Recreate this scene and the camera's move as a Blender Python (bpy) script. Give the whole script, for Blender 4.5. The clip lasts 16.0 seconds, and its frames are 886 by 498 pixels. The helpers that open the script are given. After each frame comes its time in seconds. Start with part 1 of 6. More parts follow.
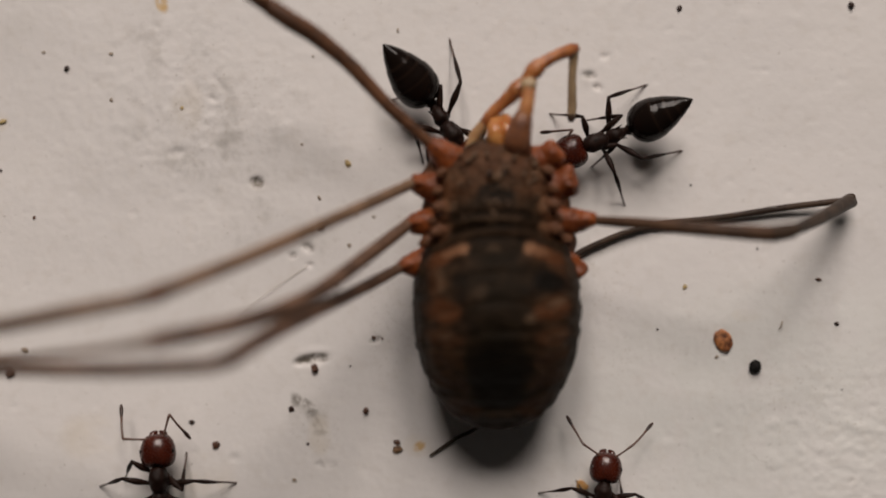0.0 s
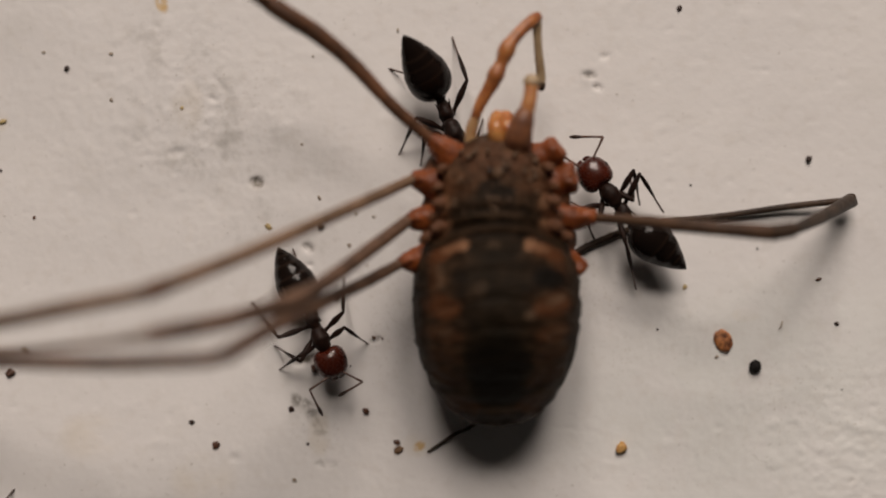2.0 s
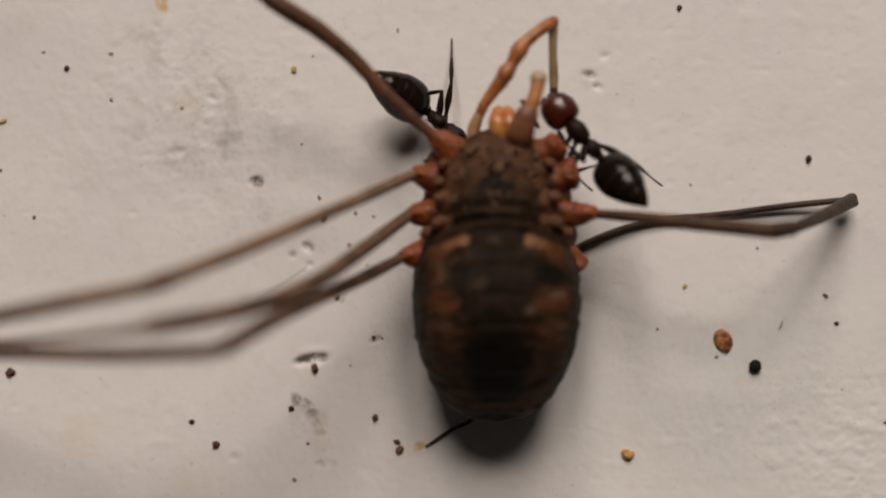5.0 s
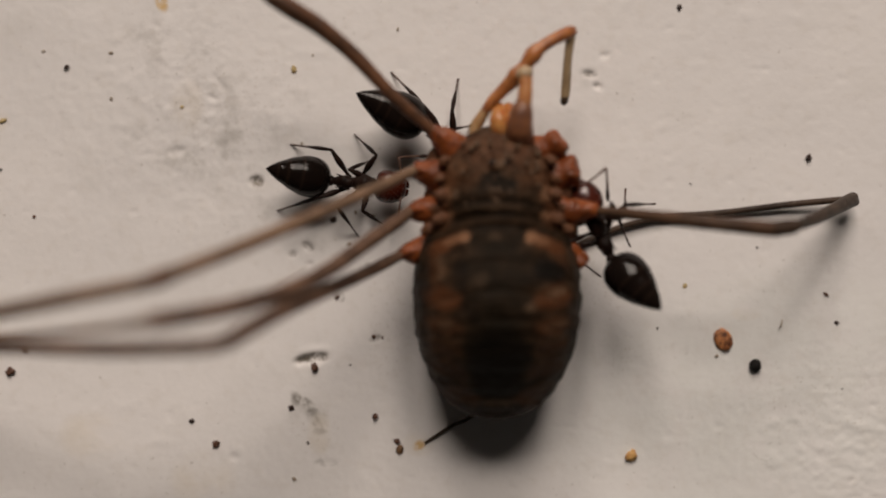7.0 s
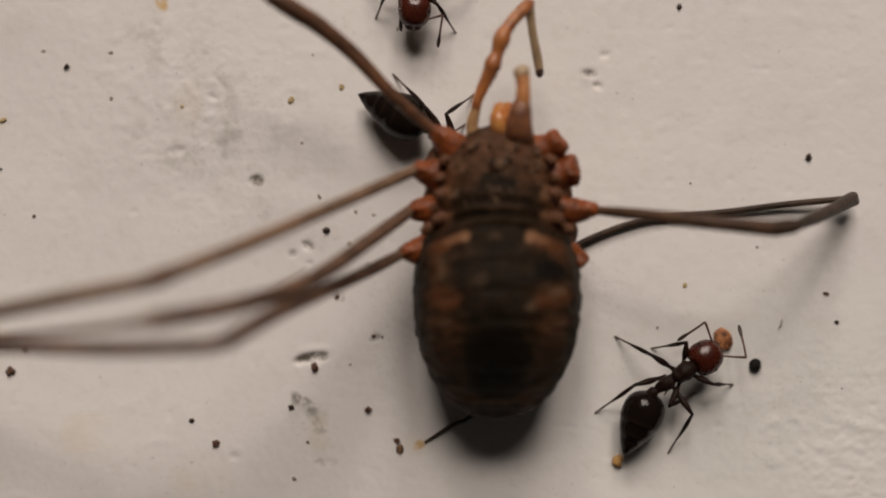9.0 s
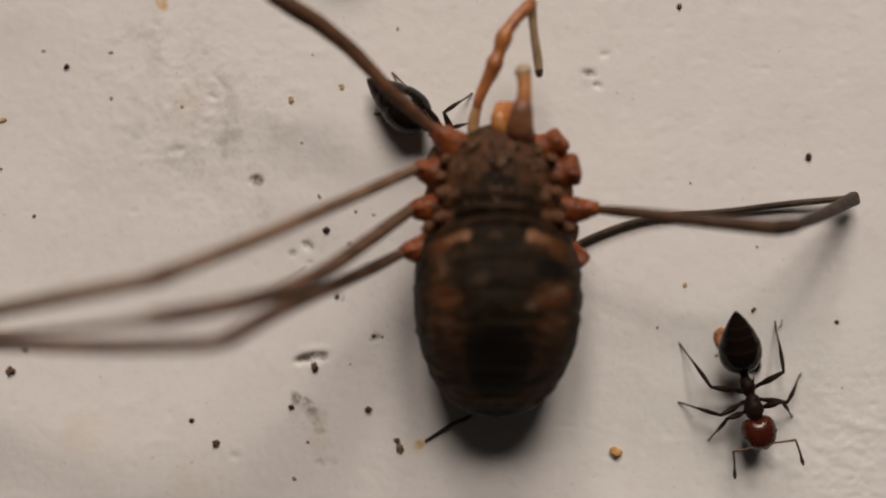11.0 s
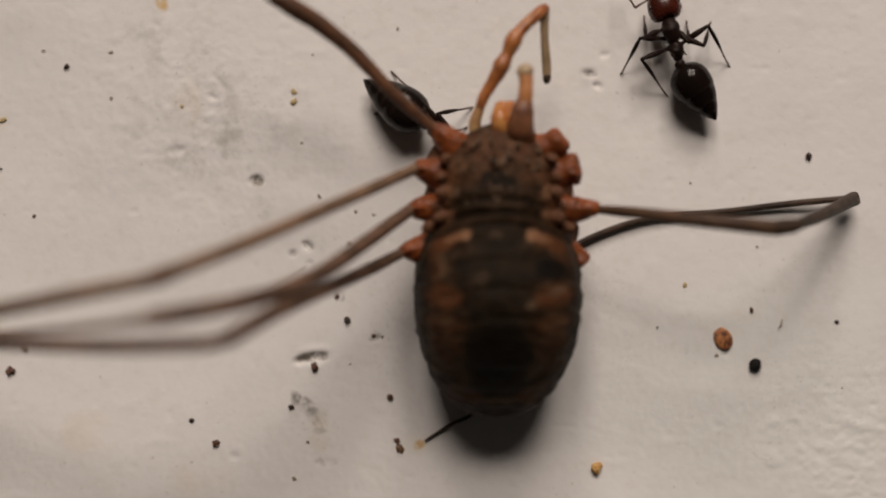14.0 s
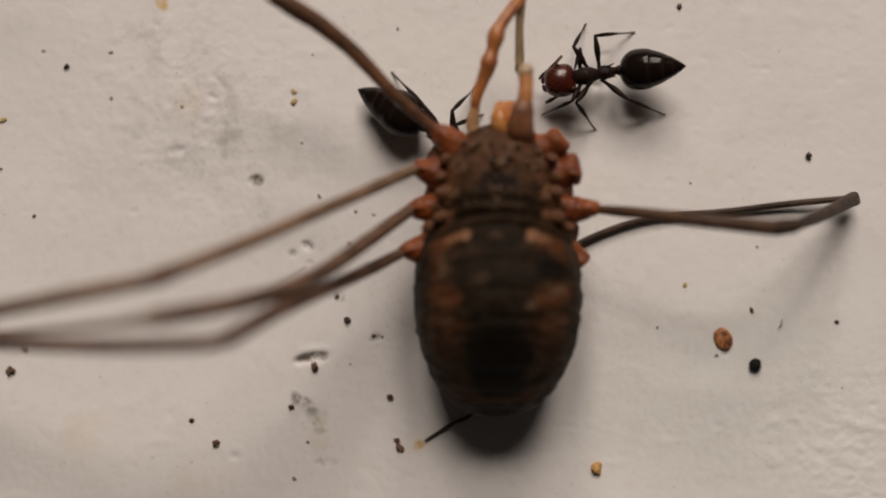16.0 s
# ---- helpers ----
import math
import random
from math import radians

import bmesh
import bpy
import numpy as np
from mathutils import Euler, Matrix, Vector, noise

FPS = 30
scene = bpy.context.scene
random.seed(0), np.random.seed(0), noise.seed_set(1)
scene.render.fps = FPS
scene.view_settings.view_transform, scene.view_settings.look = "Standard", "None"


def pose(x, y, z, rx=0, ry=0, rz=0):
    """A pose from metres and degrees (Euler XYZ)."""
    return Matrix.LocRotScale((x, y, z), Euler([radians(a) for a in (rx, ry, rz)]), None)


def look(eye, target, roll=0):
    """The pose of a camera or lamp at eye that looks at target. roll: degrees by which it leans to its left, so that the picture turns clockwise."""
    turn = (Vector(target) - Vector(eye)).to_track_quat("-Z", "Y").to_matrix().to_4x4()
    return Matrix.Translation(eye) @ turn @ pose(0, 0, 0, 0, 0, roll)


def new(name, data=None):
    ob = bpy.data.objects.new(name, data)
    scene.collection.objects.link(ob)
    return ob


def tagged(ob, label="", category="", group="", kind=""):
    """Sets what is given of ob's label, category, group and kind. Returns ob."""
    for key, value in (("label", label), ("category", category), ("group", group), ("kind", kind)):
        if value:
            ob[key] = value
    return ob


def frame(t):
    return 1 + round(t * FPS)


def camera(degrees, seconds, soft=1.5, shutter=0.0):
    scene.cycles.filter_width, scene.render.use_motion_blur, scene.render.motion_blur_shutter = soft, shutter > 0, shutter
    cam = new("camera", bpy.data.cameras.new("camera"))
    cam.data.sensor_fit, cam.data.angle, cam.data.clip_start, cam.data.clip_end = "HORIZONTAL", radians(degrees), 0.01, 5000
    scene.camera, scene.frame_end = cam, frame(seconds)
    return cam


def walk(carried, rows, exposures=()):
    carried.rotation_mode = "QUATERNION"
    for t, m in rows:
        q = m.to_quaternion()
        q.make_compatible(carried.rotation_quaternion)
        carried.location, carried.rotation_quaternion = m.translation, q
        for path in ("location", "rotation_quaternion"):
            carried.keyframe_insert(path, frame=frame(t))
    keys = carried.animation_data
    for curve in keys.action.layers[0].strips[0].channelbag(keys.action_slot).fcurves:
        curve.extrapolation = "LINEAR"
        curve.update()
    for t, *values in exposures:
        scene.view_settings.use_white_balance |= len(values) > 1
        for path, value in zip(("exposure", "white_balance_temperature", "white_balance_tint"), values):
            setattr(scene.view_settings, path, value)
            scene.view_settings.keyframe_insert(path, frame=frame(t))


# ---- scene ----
# A harvestman lies on a white painted board while small ants walk round it. All sizes below are in millimetres.
MM = 0.001

cam = camera(40, 16.0, soft=1.9)
cam.data.dof.use_dof = True
cam.data.dof.focus_distance = 37.4 * MM
cam.data.dof.aperture_fstop = 20
walk(cam, [
    (0.0, look((0, 0, 38.465 * MM), (0, 0, 0))),
    (4.0, look((0, -0.004 * MM, 38.465 * MM), (0, -0.004 * MM, 0))),
    (6.5, look((0, -0.028 * MM, 38.465 * MM), (0, -0.028 * MM, 0))),
    (11.5, look((0, -0.054 * MM, 38.465 * MM), (0, -0.054 * MM, 0))),
    (16.0, look((0, -0.054 * MM, 38.465 * MM), (0, -0.054 * MM, 0))),
], exposures=[(0.0, 0.0, 6350, 10), (1.0, 0.0, 6360, 10), (1.5, 0.0, 6430, 10), (2.2, 0.0, 6500, 10), (7.0, 0.0, 6560, 10), (16.0, 0.0, 6580, 10)])

# ---- light: a window of four panes, high above the board ----
world = bpy.data.worlds.new("room_light")
world.use_nodes = True
world.node_tree.nodes["Background"].inputs["Color"].default_value = (1.0, 0.9, 0.8, 1)
world.node_tree.nodes["Background"].inputs["Strength"].default_value = 0.016
scene.world = world
for across in (-1, 1):
    for up in (-1, 1):
        lamp = bpy.data.lights.new("window_light", "AREA")
        lamp.shape, lamp.size, lamp.size_y = "RECTANGLE", 210 * MM, 240 * MM
        lamp.energy, lamp.color = 2.77, (1.0, 0.875, 0.78)
        ob = new("window_light", lamp)
        ob.matrix_world = look(((across * 144 + 20) * MM, (762 + up * 108) * MM, (732 - up * 114) * MM), (2 * MM, 0, 0))


# ---- materials ----
def nodes_of(name):
    m = bpy.data.materials.new(name)
    m.use_nodes = True
    nt = m.node_tree
    return m, nt, nt.nodes["Principled BSDF"]


def math_node(nt, op, a, b=0.0, clamp=False):
    n = nt.nodes.new("ShaderNodeMath")
    n.operation, n.use_clamp = op, clamp
    for i, v in enumerate((a, b)):
        if isinstance(v, (int, float)):
            n.inputs[i].default_value = v
        else:
            nt.links.new(v, n.inputs[i])
    return n.outputs[0]


def mix_node(nt, fac, a, b):
    n = nt.nodes.new("ShaderNodeMix")
    n.data_type = "RGBA"
    for i, v in ((0, fac), (6, a), (7, b)):
        if isinstance(v, (int, float)):
            n.inputs[i].default_value = v
        elif isinstance(v, tuple):
            n.inputs[i].default_value = (*v, 1)
        else:
            nt.links.new(v, n.inputs[i])
    return n.outputs[2]


def noise_node(nt, co, size, detail=4, rough=0.55):
    n = nt.nodes.new("ShaderNodeTexNoise")
    n.inputs["Scale"].default_value = 1000.0 / size
    n.inputs["Detail"].default_value = detail
    n.inputs["Roughness"].default_value = rough
    nt.links.new(co, n.inputs["Vector"])
    return n.outputs[0]


def ramp_node(nt, v, lo, hi):
    n = nt.nodes.new("ShaderNodeMapRange")
    n.interpolation_type = "SMOOTHSTEP"
    nt.links.new(v, n.inputs[0])
    n.inputs[1].default_value, n.inputs[2].default_value = lo, hi
    return n.outputs[0]


def bump_node(nt, shader, height, depth):
    n = nt.nodes.new("ShaderNodeBump")
    n.inputs["Strength"].default_value = 1.0
    n.inputs["Distance"].default_value = depth * MM
    nt.links.new(height, n.inputs["Height"])
    nt.links.new(n.outputs[0], shader.inputs["Normal"])


def skin(name, a, b, size=0.5, rough=0.4, relief=0.01, spec=0.5, glow=0.0):
    """A horny skin in two mottled colours, with fine relief and uneven gloss."""
    m, nt, sh = nodes_of(name)
    co = nt.nodes.new("ShaderNodeTexCoord").outputs["Object"]
    big, fine = noise_node(nt, co, size), noise_node(nt, co, size * 0.18, 3)
    f = ramp_node(nt, math_node(nt, "ADD", math_node(nt, "MULTIPLY", big, 0.7), math_node(nt, "MULTIPLY", fine, 0.3)), 0.36, 0.64)
    nt.links.new(mix_node(nt, f, a, b), sh.inputs["Base Color"])
    r = math_node(nt, "ADD", math_node(nt, "MULTIPLY", fine, 0.25), rough - 0.12)
    nt.links.new(r, sh.inputs["Roughness"])
    sh.inputs["Specular IOR Level"].default_value = spec
    if glow:
        sh.inputs["Subsurface Weight"].default_value = glow
        sh.inputs["Subsurface Radius"].default_value = (1.0, 0.4, 0.15)
        sh.inputs["Subsurface Scale"].default_value = 0.25 * MM
    bump_node(nt, sh, fine, relief)
    return m


def banded_gaster():
    """Glossy black plates with a thin brown rim behind each."""
    m, nt, sh = nodes_of("black_gaster")
    co = nt.nodes.new("ShaderNodeTexCoord").outputs["Object"]
    sep = nt.nodes.new("ShaderNodeSeparateXYZ")
    nt.links.new(co, sep.inputs[0])
    x = math_node(nt, "MULTIPLY", sep.outputs[0], 1000.0)
    fine = noise_node(nt, co, 0.09, 3)
    col = mix_node(nt, noise_node(nt, co, 0.5), (0.006, 0.0046, 0.004), (0.011, 0.0065, 0.0048))
    for g in (-0.97, -1.4, -1.7):
        rim = ramp_node(nt, math_node(nt, "ABSOLUTE", math_node(nt, "SUBTRACT", x, g)), 0.07, 0.015)
        col = mix_node(nt, math_node(nt, "MULTIPLY", rim, 0.6), col, (0.020, 0.012, 0.0085))
    nt.links.new(col, sh.inputs["Base Color"])
    nt.links.new(math_node(nt, "ADD", math_node(nt, "MULTIPLY", fine, 0.12), 0.09), sh.inputs["Roughness"])
    sh.inputs["Specular IOR Level"].default_value = 0.2
    bump_node(nt, sh, fine, 0.006)
    return m


def spot_mask(nt, x, y, cx, cy, rx, ry, turn, soft=0.35):
    """1 inside a leaning ellipse, 0 outside, with a soft rim."""
    c, s = math.cos(radians(turn)), math.sin(radians(turn))
    dx, dy = math_node(nt, "SUBTRACT", x, cx), math_node(nt, "SUBTRACT", y, cy)
    u = math_node(nt, "ADD", math_node(nt, "MULTIPLY", dx, c / rx), math_node(nt, "MULTIPLY", dy, s / rx))
    v = math_node(nt, "ADD", math_node(nt, "MULTIPLY", dx, -s / ry), math_node(nt, "MULTIPLY", dy, c / ry))
    r = math_node(nt, "ADD", math_node(nt, "MULTIPLY", u, u), math_node(nt, "MULTIPLY", v, v))
    return ramp_node(nt, r, 1 + soft, 1 - soft)


def xy_in_mm(nt, co):
    sep = nt.nodes.new("ShaderNodeSeparateXYZ")
    nt.links.new(co, sep.inputs[0])
    return math_node(nt, "MULTIPLY", sep.outputs[0], 1000.0), math_node(nt, "MULTIPLY", sep.outputs[1], 1000.0)


def white_paint():
    m, nt, sh = nodes_of("white_paint")
    co = nt.nodes.new("ShaderNodeTexCoord").outputs["Object"]
    x, y = xy_in_mm(nt, co)
    wide, mid, fine = noise_node(nt, co, 9.0, 3), noise_node(nt, co, 1.6, 5), noise_node(nt, co, 0.22, 4, 0.6)
    col = mix_node(nt, ramp_node(nt, wide, 0.35, 0.7), (0.797, 0.772, 0.756), (0.768, 0.746, 0.735))
    for cx, cy, rx, ry, turn in COOL_WASH:
        k = math_node(nt, "MULTIPLY", spot_mask(nt, x, y, cx, cy, rx, ry, turn, 0.9), ramp_node(nt, mid, 0.15, 0.6))
        col = mix_node(nt, math_node(nt, "MULTIPLY", k, 0.8), col, (0.765, 0.768, 0.745))
    col = mix_node(nt, math_node(nt, "MULTIPLY", ramp_node(nt, mid, 0.52, 0.75), 0.25), col, (0.66, 0.635, 0.60))
    grime = math_node(nt, "MULTIPLY", ramp_node(nt, noise_node(nt, co, 0.8, 5, 0.65), 0.45, 0.7), 0.30)
    for cx, cy, rx, ry, turn in STAINS_GREY:
        k = math_node(nt, "MULTIPLY", spot_mask(nt, x, y, cx, cy, rx, ry, turn, 0.85), grime)
        col = mix_node(nt, k, col, (0.36, 0.34, 0.31))
    for cx, cy, rx, ry, turn, w in PIT_DIRT:
        k = math_node(nt, "MULTIPLY", spot_mask(nt, x, y, cx, cy, rx, ry, turn, 0.75), math_node(nt, "MULTIPLY", ramp_node(nt, noise_node(nt, co, 0.35, 4, 0.6), 0.36, 0.6), w))
        col = mix_node(nt, k, col, (0.13, 0.11, 0.085))
    for cx, cy, rx, ry, turn in STAINS_YELLOW:
        k = math_node(nt, "MULTIPLY", spot_mask(nt, x, y, cx, cy, rx, ry, turn, 0.8), ramp_node(nt, mid, 0.3, 0.62))
        col = mix_node(nt, math_node(nt, "MULTIPLY", k, 0.18), col, (0.62, 0.48, 0.25))
    for cx, cy, rx, ry, turn in STAIN_OCHRE:
        k = math_node(nt, "MULTIPLY", spot_mask(nt, x, y, cx, cy, rx, ry, turn, 0.8), ramp_node(nt, fine, 0.3, 0.55))
        col = mix_node(nt, math_node(nt, "MULTIPLY", k, 0.8), col, (0.60, 0.37, 0.10))
    dots = math_node(nt, "MULTIPLY", ramp_node(nt, noise_node(nt, co, 0.16, 2, 0.5), 0.66, 0.76), ramp_node(nt, noise_node(nt, co, 3.0, 3), 0.42, 0.62))
    col = mix_node(nt, math_node(nt, "MULTIPLY", dots, 0.42), col, (0.24, 0.20, 0.15))
    grain = ramp_node(nt, noise_node(nt, co, 0.13, 3, 0.6), 0.56, 0.68)
    crack = ramp_node(nt, math_node(nt, "ABSOLUTE", math_node(nt, "SUBTRACT", noise_node(nt, co, 1.1, 4, 0.55), 0.5)), 0.016, 0.004)
    crack = math_node(nt, "MULTIPLY", crack, ramp_node(nt, noise_node(nt, co, 0.9, 2), 0.5, 0.62))
    for cx, cy, rx, ry, turn in DUSTY:
        k = math_node(nt, "MULTIPLY", spot_mask(nt, x, y, cx, cy, rx, ry, turn, 0.9), grain)
        col = mix_node(nt, math_node(nt, "MULTIPLY", k, 0.22), col, (0.36, 0.30, 0.22))
    for cx, cy, rx, ry, turn in CRACKED:
        k = math_node(nt, "MULTIPLY", spot_mask(nt, x, y, cx, cy, rx, ry, turn, 0.8), crack)
        col = mix_node(nt, math_node(nt, "MULTIPLY", k, 0.14), col, (0.30, 0.26, 0.21))
    warm = math_node(nt, "MULTIPLY", ramp_node(nt, noise_node(nt, co, 0.55, 3), 0.5, 0.72), 0.13)
    col = mix_node(nt, warm, col, (0.56, 0.50, 0.43))
    nt.links.new(col, sh.inputs["Base Color"])
    sh.inputs["Roughness"].default_value = 0.62
    sh.inputs["Specular IOR Level"].default_value = 0.25
    bump_node(nt, sh, math_node(nt, "ADD", math_node(nt, "MULTIPLY", fine, 0.38), math_node(nt, "MULTIPLY", mid, 1.2)), 0.021)
    return m


def harvestman_skin():
    """Brown-grey back with a dark olive saddle, rust-coloured patches along both flanks and pale flecks."""
    m, nt, sh = nodes_of("harvestman_skin")
    co = nt.nodes.new("ShaderNodeTexCoord").outputs["Object"]
    x, y = xy_in_mm(nt, co)
    big, mid, fine = noise_node(nt, co, 1.1, 4), noise_node(nt, co, 0.38, 4), noise_node(nt, co, 0.12, 4, 0.65)
    wob = math_node(nt, "MULTIPLY", math_node(nt, "SUBTRACT", mid, 0.5), 0.34)
    ax = math_node(nt, "ADD", math_node(nt, "ABSOLUTE", math_node(nt, "ADD", x, 0.04)), wob)
    xw, yw = math_node(nt, "ADD", x, wob), math_node(nt, "ADD", y, wob)
    col = mix_node(nt, ramp_node(nt, mid, 0.38, 0.62), (0.0195, 0.0112, 0.0060), (0.044, 0.0250, 0.0135))

    def patches(col, spots, across, paint, soft):
        for cx, cy, rx, ry, turn, w in spots:
            k = math_node(nt, "MULTIPLY", spot_mask(nt, across, yw, cx, cy, rx, ry, turn, soft), w)
            col = mix_node(nt, k, col, paint)
        return col

    col = patches(col, SADDLE, ax, (0.0118, 0.0086, 0.0052), 0.55)
    col = patches(col, RUST_PATCHES, ax, (0.088, 0.033, 0.0135), 0.6)
    streak = math_node(nt, "SINE", math_node(nt, "MULTIPLY", math_node(nt, "ADD", yw, math_node(nt, "MULTIPLY", math_node(nt, "MULTIPLY", x, x), 0.12)), 15.0))
    streak = math_node(nt, "MULTIPLY", ramp_node(nt, streak, 0.2, 0.9), ramp_node(nt, ax, 0.8, 1.2))
    streak = math_node(nt, "MULTIPLY", streak, ramp_node(nt, math_node(nt, "ABSOLUTE", math_node(nt, "ADD", y, 2.2)), 1.5, 0.7))
    col = mix_node(nt, math_node(nt, "MULTIPLY", streak, 0.42), col, (0.066, 0.034, 0.018))
    col = patches(col, DARK_PATCHES, ax, (0.0068, 0.0054, 0.0036), 0.6)
    col = patches(col, SIDE_MARKS, xw, (0.0060, 0.0050, 0.0040), 0.6)
    col = patches(col, PALE_PATCHES, ax, (0.215, 0.112, 0.062), 0.6)
    col = patches(col, PALE_MARKS, xw, (0.150, 0.096, 0.060), 0.7)
    fleck = math_node(nt, "MULTIPLY", ramp_node(nt, fine, 0.50, 0.68), ramp_node(nt, y, 0.5, 1.8))
    col = mix_node(nt, math_node(nt, "MULTIPLY", fleck, 0.42), col, (0.165, 0.088, 0.050))
    blotch = math_node(nt, "MULTIPLY", ramp_node(nt, noise_node(nt, co, 0.30, 3), 0.50, 0.60), ramp_node(nt, y, 0.8, 1.6))
    col = mix_node(nt, math_node(nt, "MULTIPLY", blotch, 0.5), col, (0.016, 0.0105, 0.0062))
    # paler and pinker towards the front of the back
    pale_front = math_node(nt, "MULTIPLY", ramp_node(nt, y, 1.9, 3.1), ramp_node(nt, mid, 0.25, 0.7))
    col = mix_node(nt, math_node(nt, "MULTIPLY", pale_front, 0.42), col, (0.125, 0.074, 0.052))
    arch = math_node(nt, "ADD", y, math_node(nt, "MULTIPLY", math_node(nt, "MULTIPLY", x, x), 0.13))
    for g, w in ((1.36, 0.45), (0.98, 0.4), (0.64, 0.55)):
        line = ramp_node(nt, math_node(nt, "ABSOLUTE", math_node(nt, "SUBTRACT", arch, g)), 0.13, 0.03)
        line = math_node(nt, "MULTIPLY", line, ramp_node(nt, ax, 1.75, 1.2))
        col = mix_node(nt, math_node(nt, "MULTIPLY", line, w), col, (0.008, 0.0065, 0.005))
    nt.links.new(col, sh.inputs["Base Color"])
    sh.inputs["Roughness"].default_value = 0.48
    sh.inputs["Specular IOR Level"].default_value = 0.055
    bump_node(nt, sh, math_node(nt, "ADD", math_node(nt, "ADD", fine, mid), big), 0.05)
    return m


STAINS_GREY = [
    (-8.11, 4.12, 2.0, 2.4, 20), (-8.64, 6.80, 1.6, 1.0, 0), (-5.88, 2.07, 0.3, 0.24, 0), (-6.14, 3.41, 2.2, 1.4, 30),
    (-4.36, 0.02, 0.6, 0.45, 0), (-6.14, 0.73, 0.5, 1.4, -30), (-4.27, -5.25, 0.55, 0.5, 30), (-4.00, -3.46, 0.45, 0.2, 0),
    (4.66, 5.38, 0.5, 0.35, 0), (8.68, 7.88, 0.8, 0.2, 0),
]
PIT_DIRT = [
    (-5.88, 2.12, 0.22, 0.2, 0, 1.0), (-4.14, -3.48, 0.55, 0.17, 8, 0.95), (-4.36, -4.91, 0.5, 0.17, -38, 0.65), (-4.07, -5.43, 0.35, 0.15, -50, 0.45), (-4.64, -4.80, 0.16, 0.2, 0, 0.5), (-3.89, -5.79, 0.2, 0.12, 0, 0.35),
    (4.61, 5.50, 0.25, 0.10, -5, 0.6), (4.89, 5.11, 0.16, 0.08, -20, 0.6), (-4.27, 0.05, 0.2, 0.14, -30, 0.7), (-4.75, -0.20, 0.13, 0.11, 0, 0.6),
    (-2.14, -2.84, 0.2, 0.1, 20, 0.6), (-3.71, -6.79, 0.35, 0.12, 0, 0.35), (-3.29, -1.52, 0.16, 0.2, 40, 0.7),
]
DUSTY = [(5.02, -1.05, 0.9, 1.6, 15), (5.82, -3.55, 0.8, 0.9, 0), (-1.68, -2.12, 0.7, 2.0, 0), (-6.50, 4.30, 2.4, 1.6, 25), (11.36, -4.62, 2.4, 1.6, 0), (-4.00, -5.70, 0.8, 0.8, 0)]
CRACKED = [(11.71, -4.62, 2.6, 2.4, 0), (7.79, -3.38, 1.0, 0.5, -20), (-7.39, 4.48, 1.7, 1.7, 0), (-1.50, -2.84, 0.6, 1.6, 0), (9.21, -6.77, 1.6, 0.6, 0)]
COOL_WASH = [(10.5, -4.8, 6.5, 3.6, 10)]  # a broad patch at the lower right, less pink than the rest
STAIN_OCHRE = [(-8.89, 7.77, 0.18, 0.3, 15), (-0.75, -6.23, 0.2, 0.14, 30)]
STAINS_YELLOW = [
    (-0.79, -6.20, 0.45, 0.35, 0), (-8.89, 7.77, 0.2, 0.34, 20), (-11.14, -5.96, 0.9, 0.7, 0), (-3.91, -5.88, 0.35, 0.6, 0),
    (-8.11, 4.48, 0.5, 0.8, 0), (-13.93, 4.04, 0.2, 0.3, 0), (-7.57, -7.30, 0.9, 0.8, 0), (9.57, -2.09, 0.4, 0.2, 0),
]
SADDLE = [  # a dark stripe down the middle of the back, broad behind
    (0.0, 0.30, 0.85, 0.42, 0, 0.75), (0.0, -0.55, 1.05, 0.70, 0, 0.75), (0.0, -1.6, 0.95, 0.80, 0, 0.75), (0.0, -2.8, 1.1, 1.0, 0, 0.8), (0.0, -3.8, 0.9, 0.6, 0, 0.8), (0.0, 1.15, 1.1, 0.35, 0, 0.5),
]
RUST_PATCHES = [
    (1.42, 0.16, 0.58, 0.20, -28, 0.95), (1.58, -1.38, 0.58, 0.33, 10, 0.8), (1.55, -2.15, 0.55, 0.24, 10, 0.45), (1.5, -2.75, 0.5, 0.2, 10, 0.28),
    (1.4, -3.4, 0.5, 0.25, 20, 0.22), (1.0, -4.25, 0.5, 0.25, 20, 0.35), (1.75, -0.55, 0.25, 0.45, 0, 0.35),
    (0.0, 2.45, 0.40, 0.30, 0, 0.4), (0.0, 2.95, 1.0, 0.42, 0, 0.5), (0.95, 2.3, 0.55, 0.6, 0, 0.35), (1.55, 1.9, 0.35, 0.8, 0, 0.6), (1.65, 1.0, 0.4, 0.45, 0, 0.7), (0.75, 2.8, 0.5, 0.3, 30, 0.25),
]
DARK_PATCHES = [
    (0.0, 1.86, 0.62, 0.26, 0, 0.95), (0.75, 1.6, 0.4, 0.2, 0, 0.35), (0.0, -3.05, 0.85, 0.90, 0, 0.85), (0.1, -3.9, 0.6, 0.35, 0, 0.7),
    (2.35, -2.4, 0.35, 1.8, 0, 0.55), (0.0, -4.75, 0.9, 0.2, 0, 0.5),
]
SIDE_MARKS = [(1.45, -0.62, 0.52, 0.30, -12, 0.95), (0.95, -0.85, 0.35, 0.18, 0, 0.6), (-1.08, -0.75, 0.26, 0.45, 0, 0.6), (-2.15, -0.9, 0.25, 0.8, 0, 0.5), (-0.9, -1.85, 0.35, 0.3, 0, 0.4)]
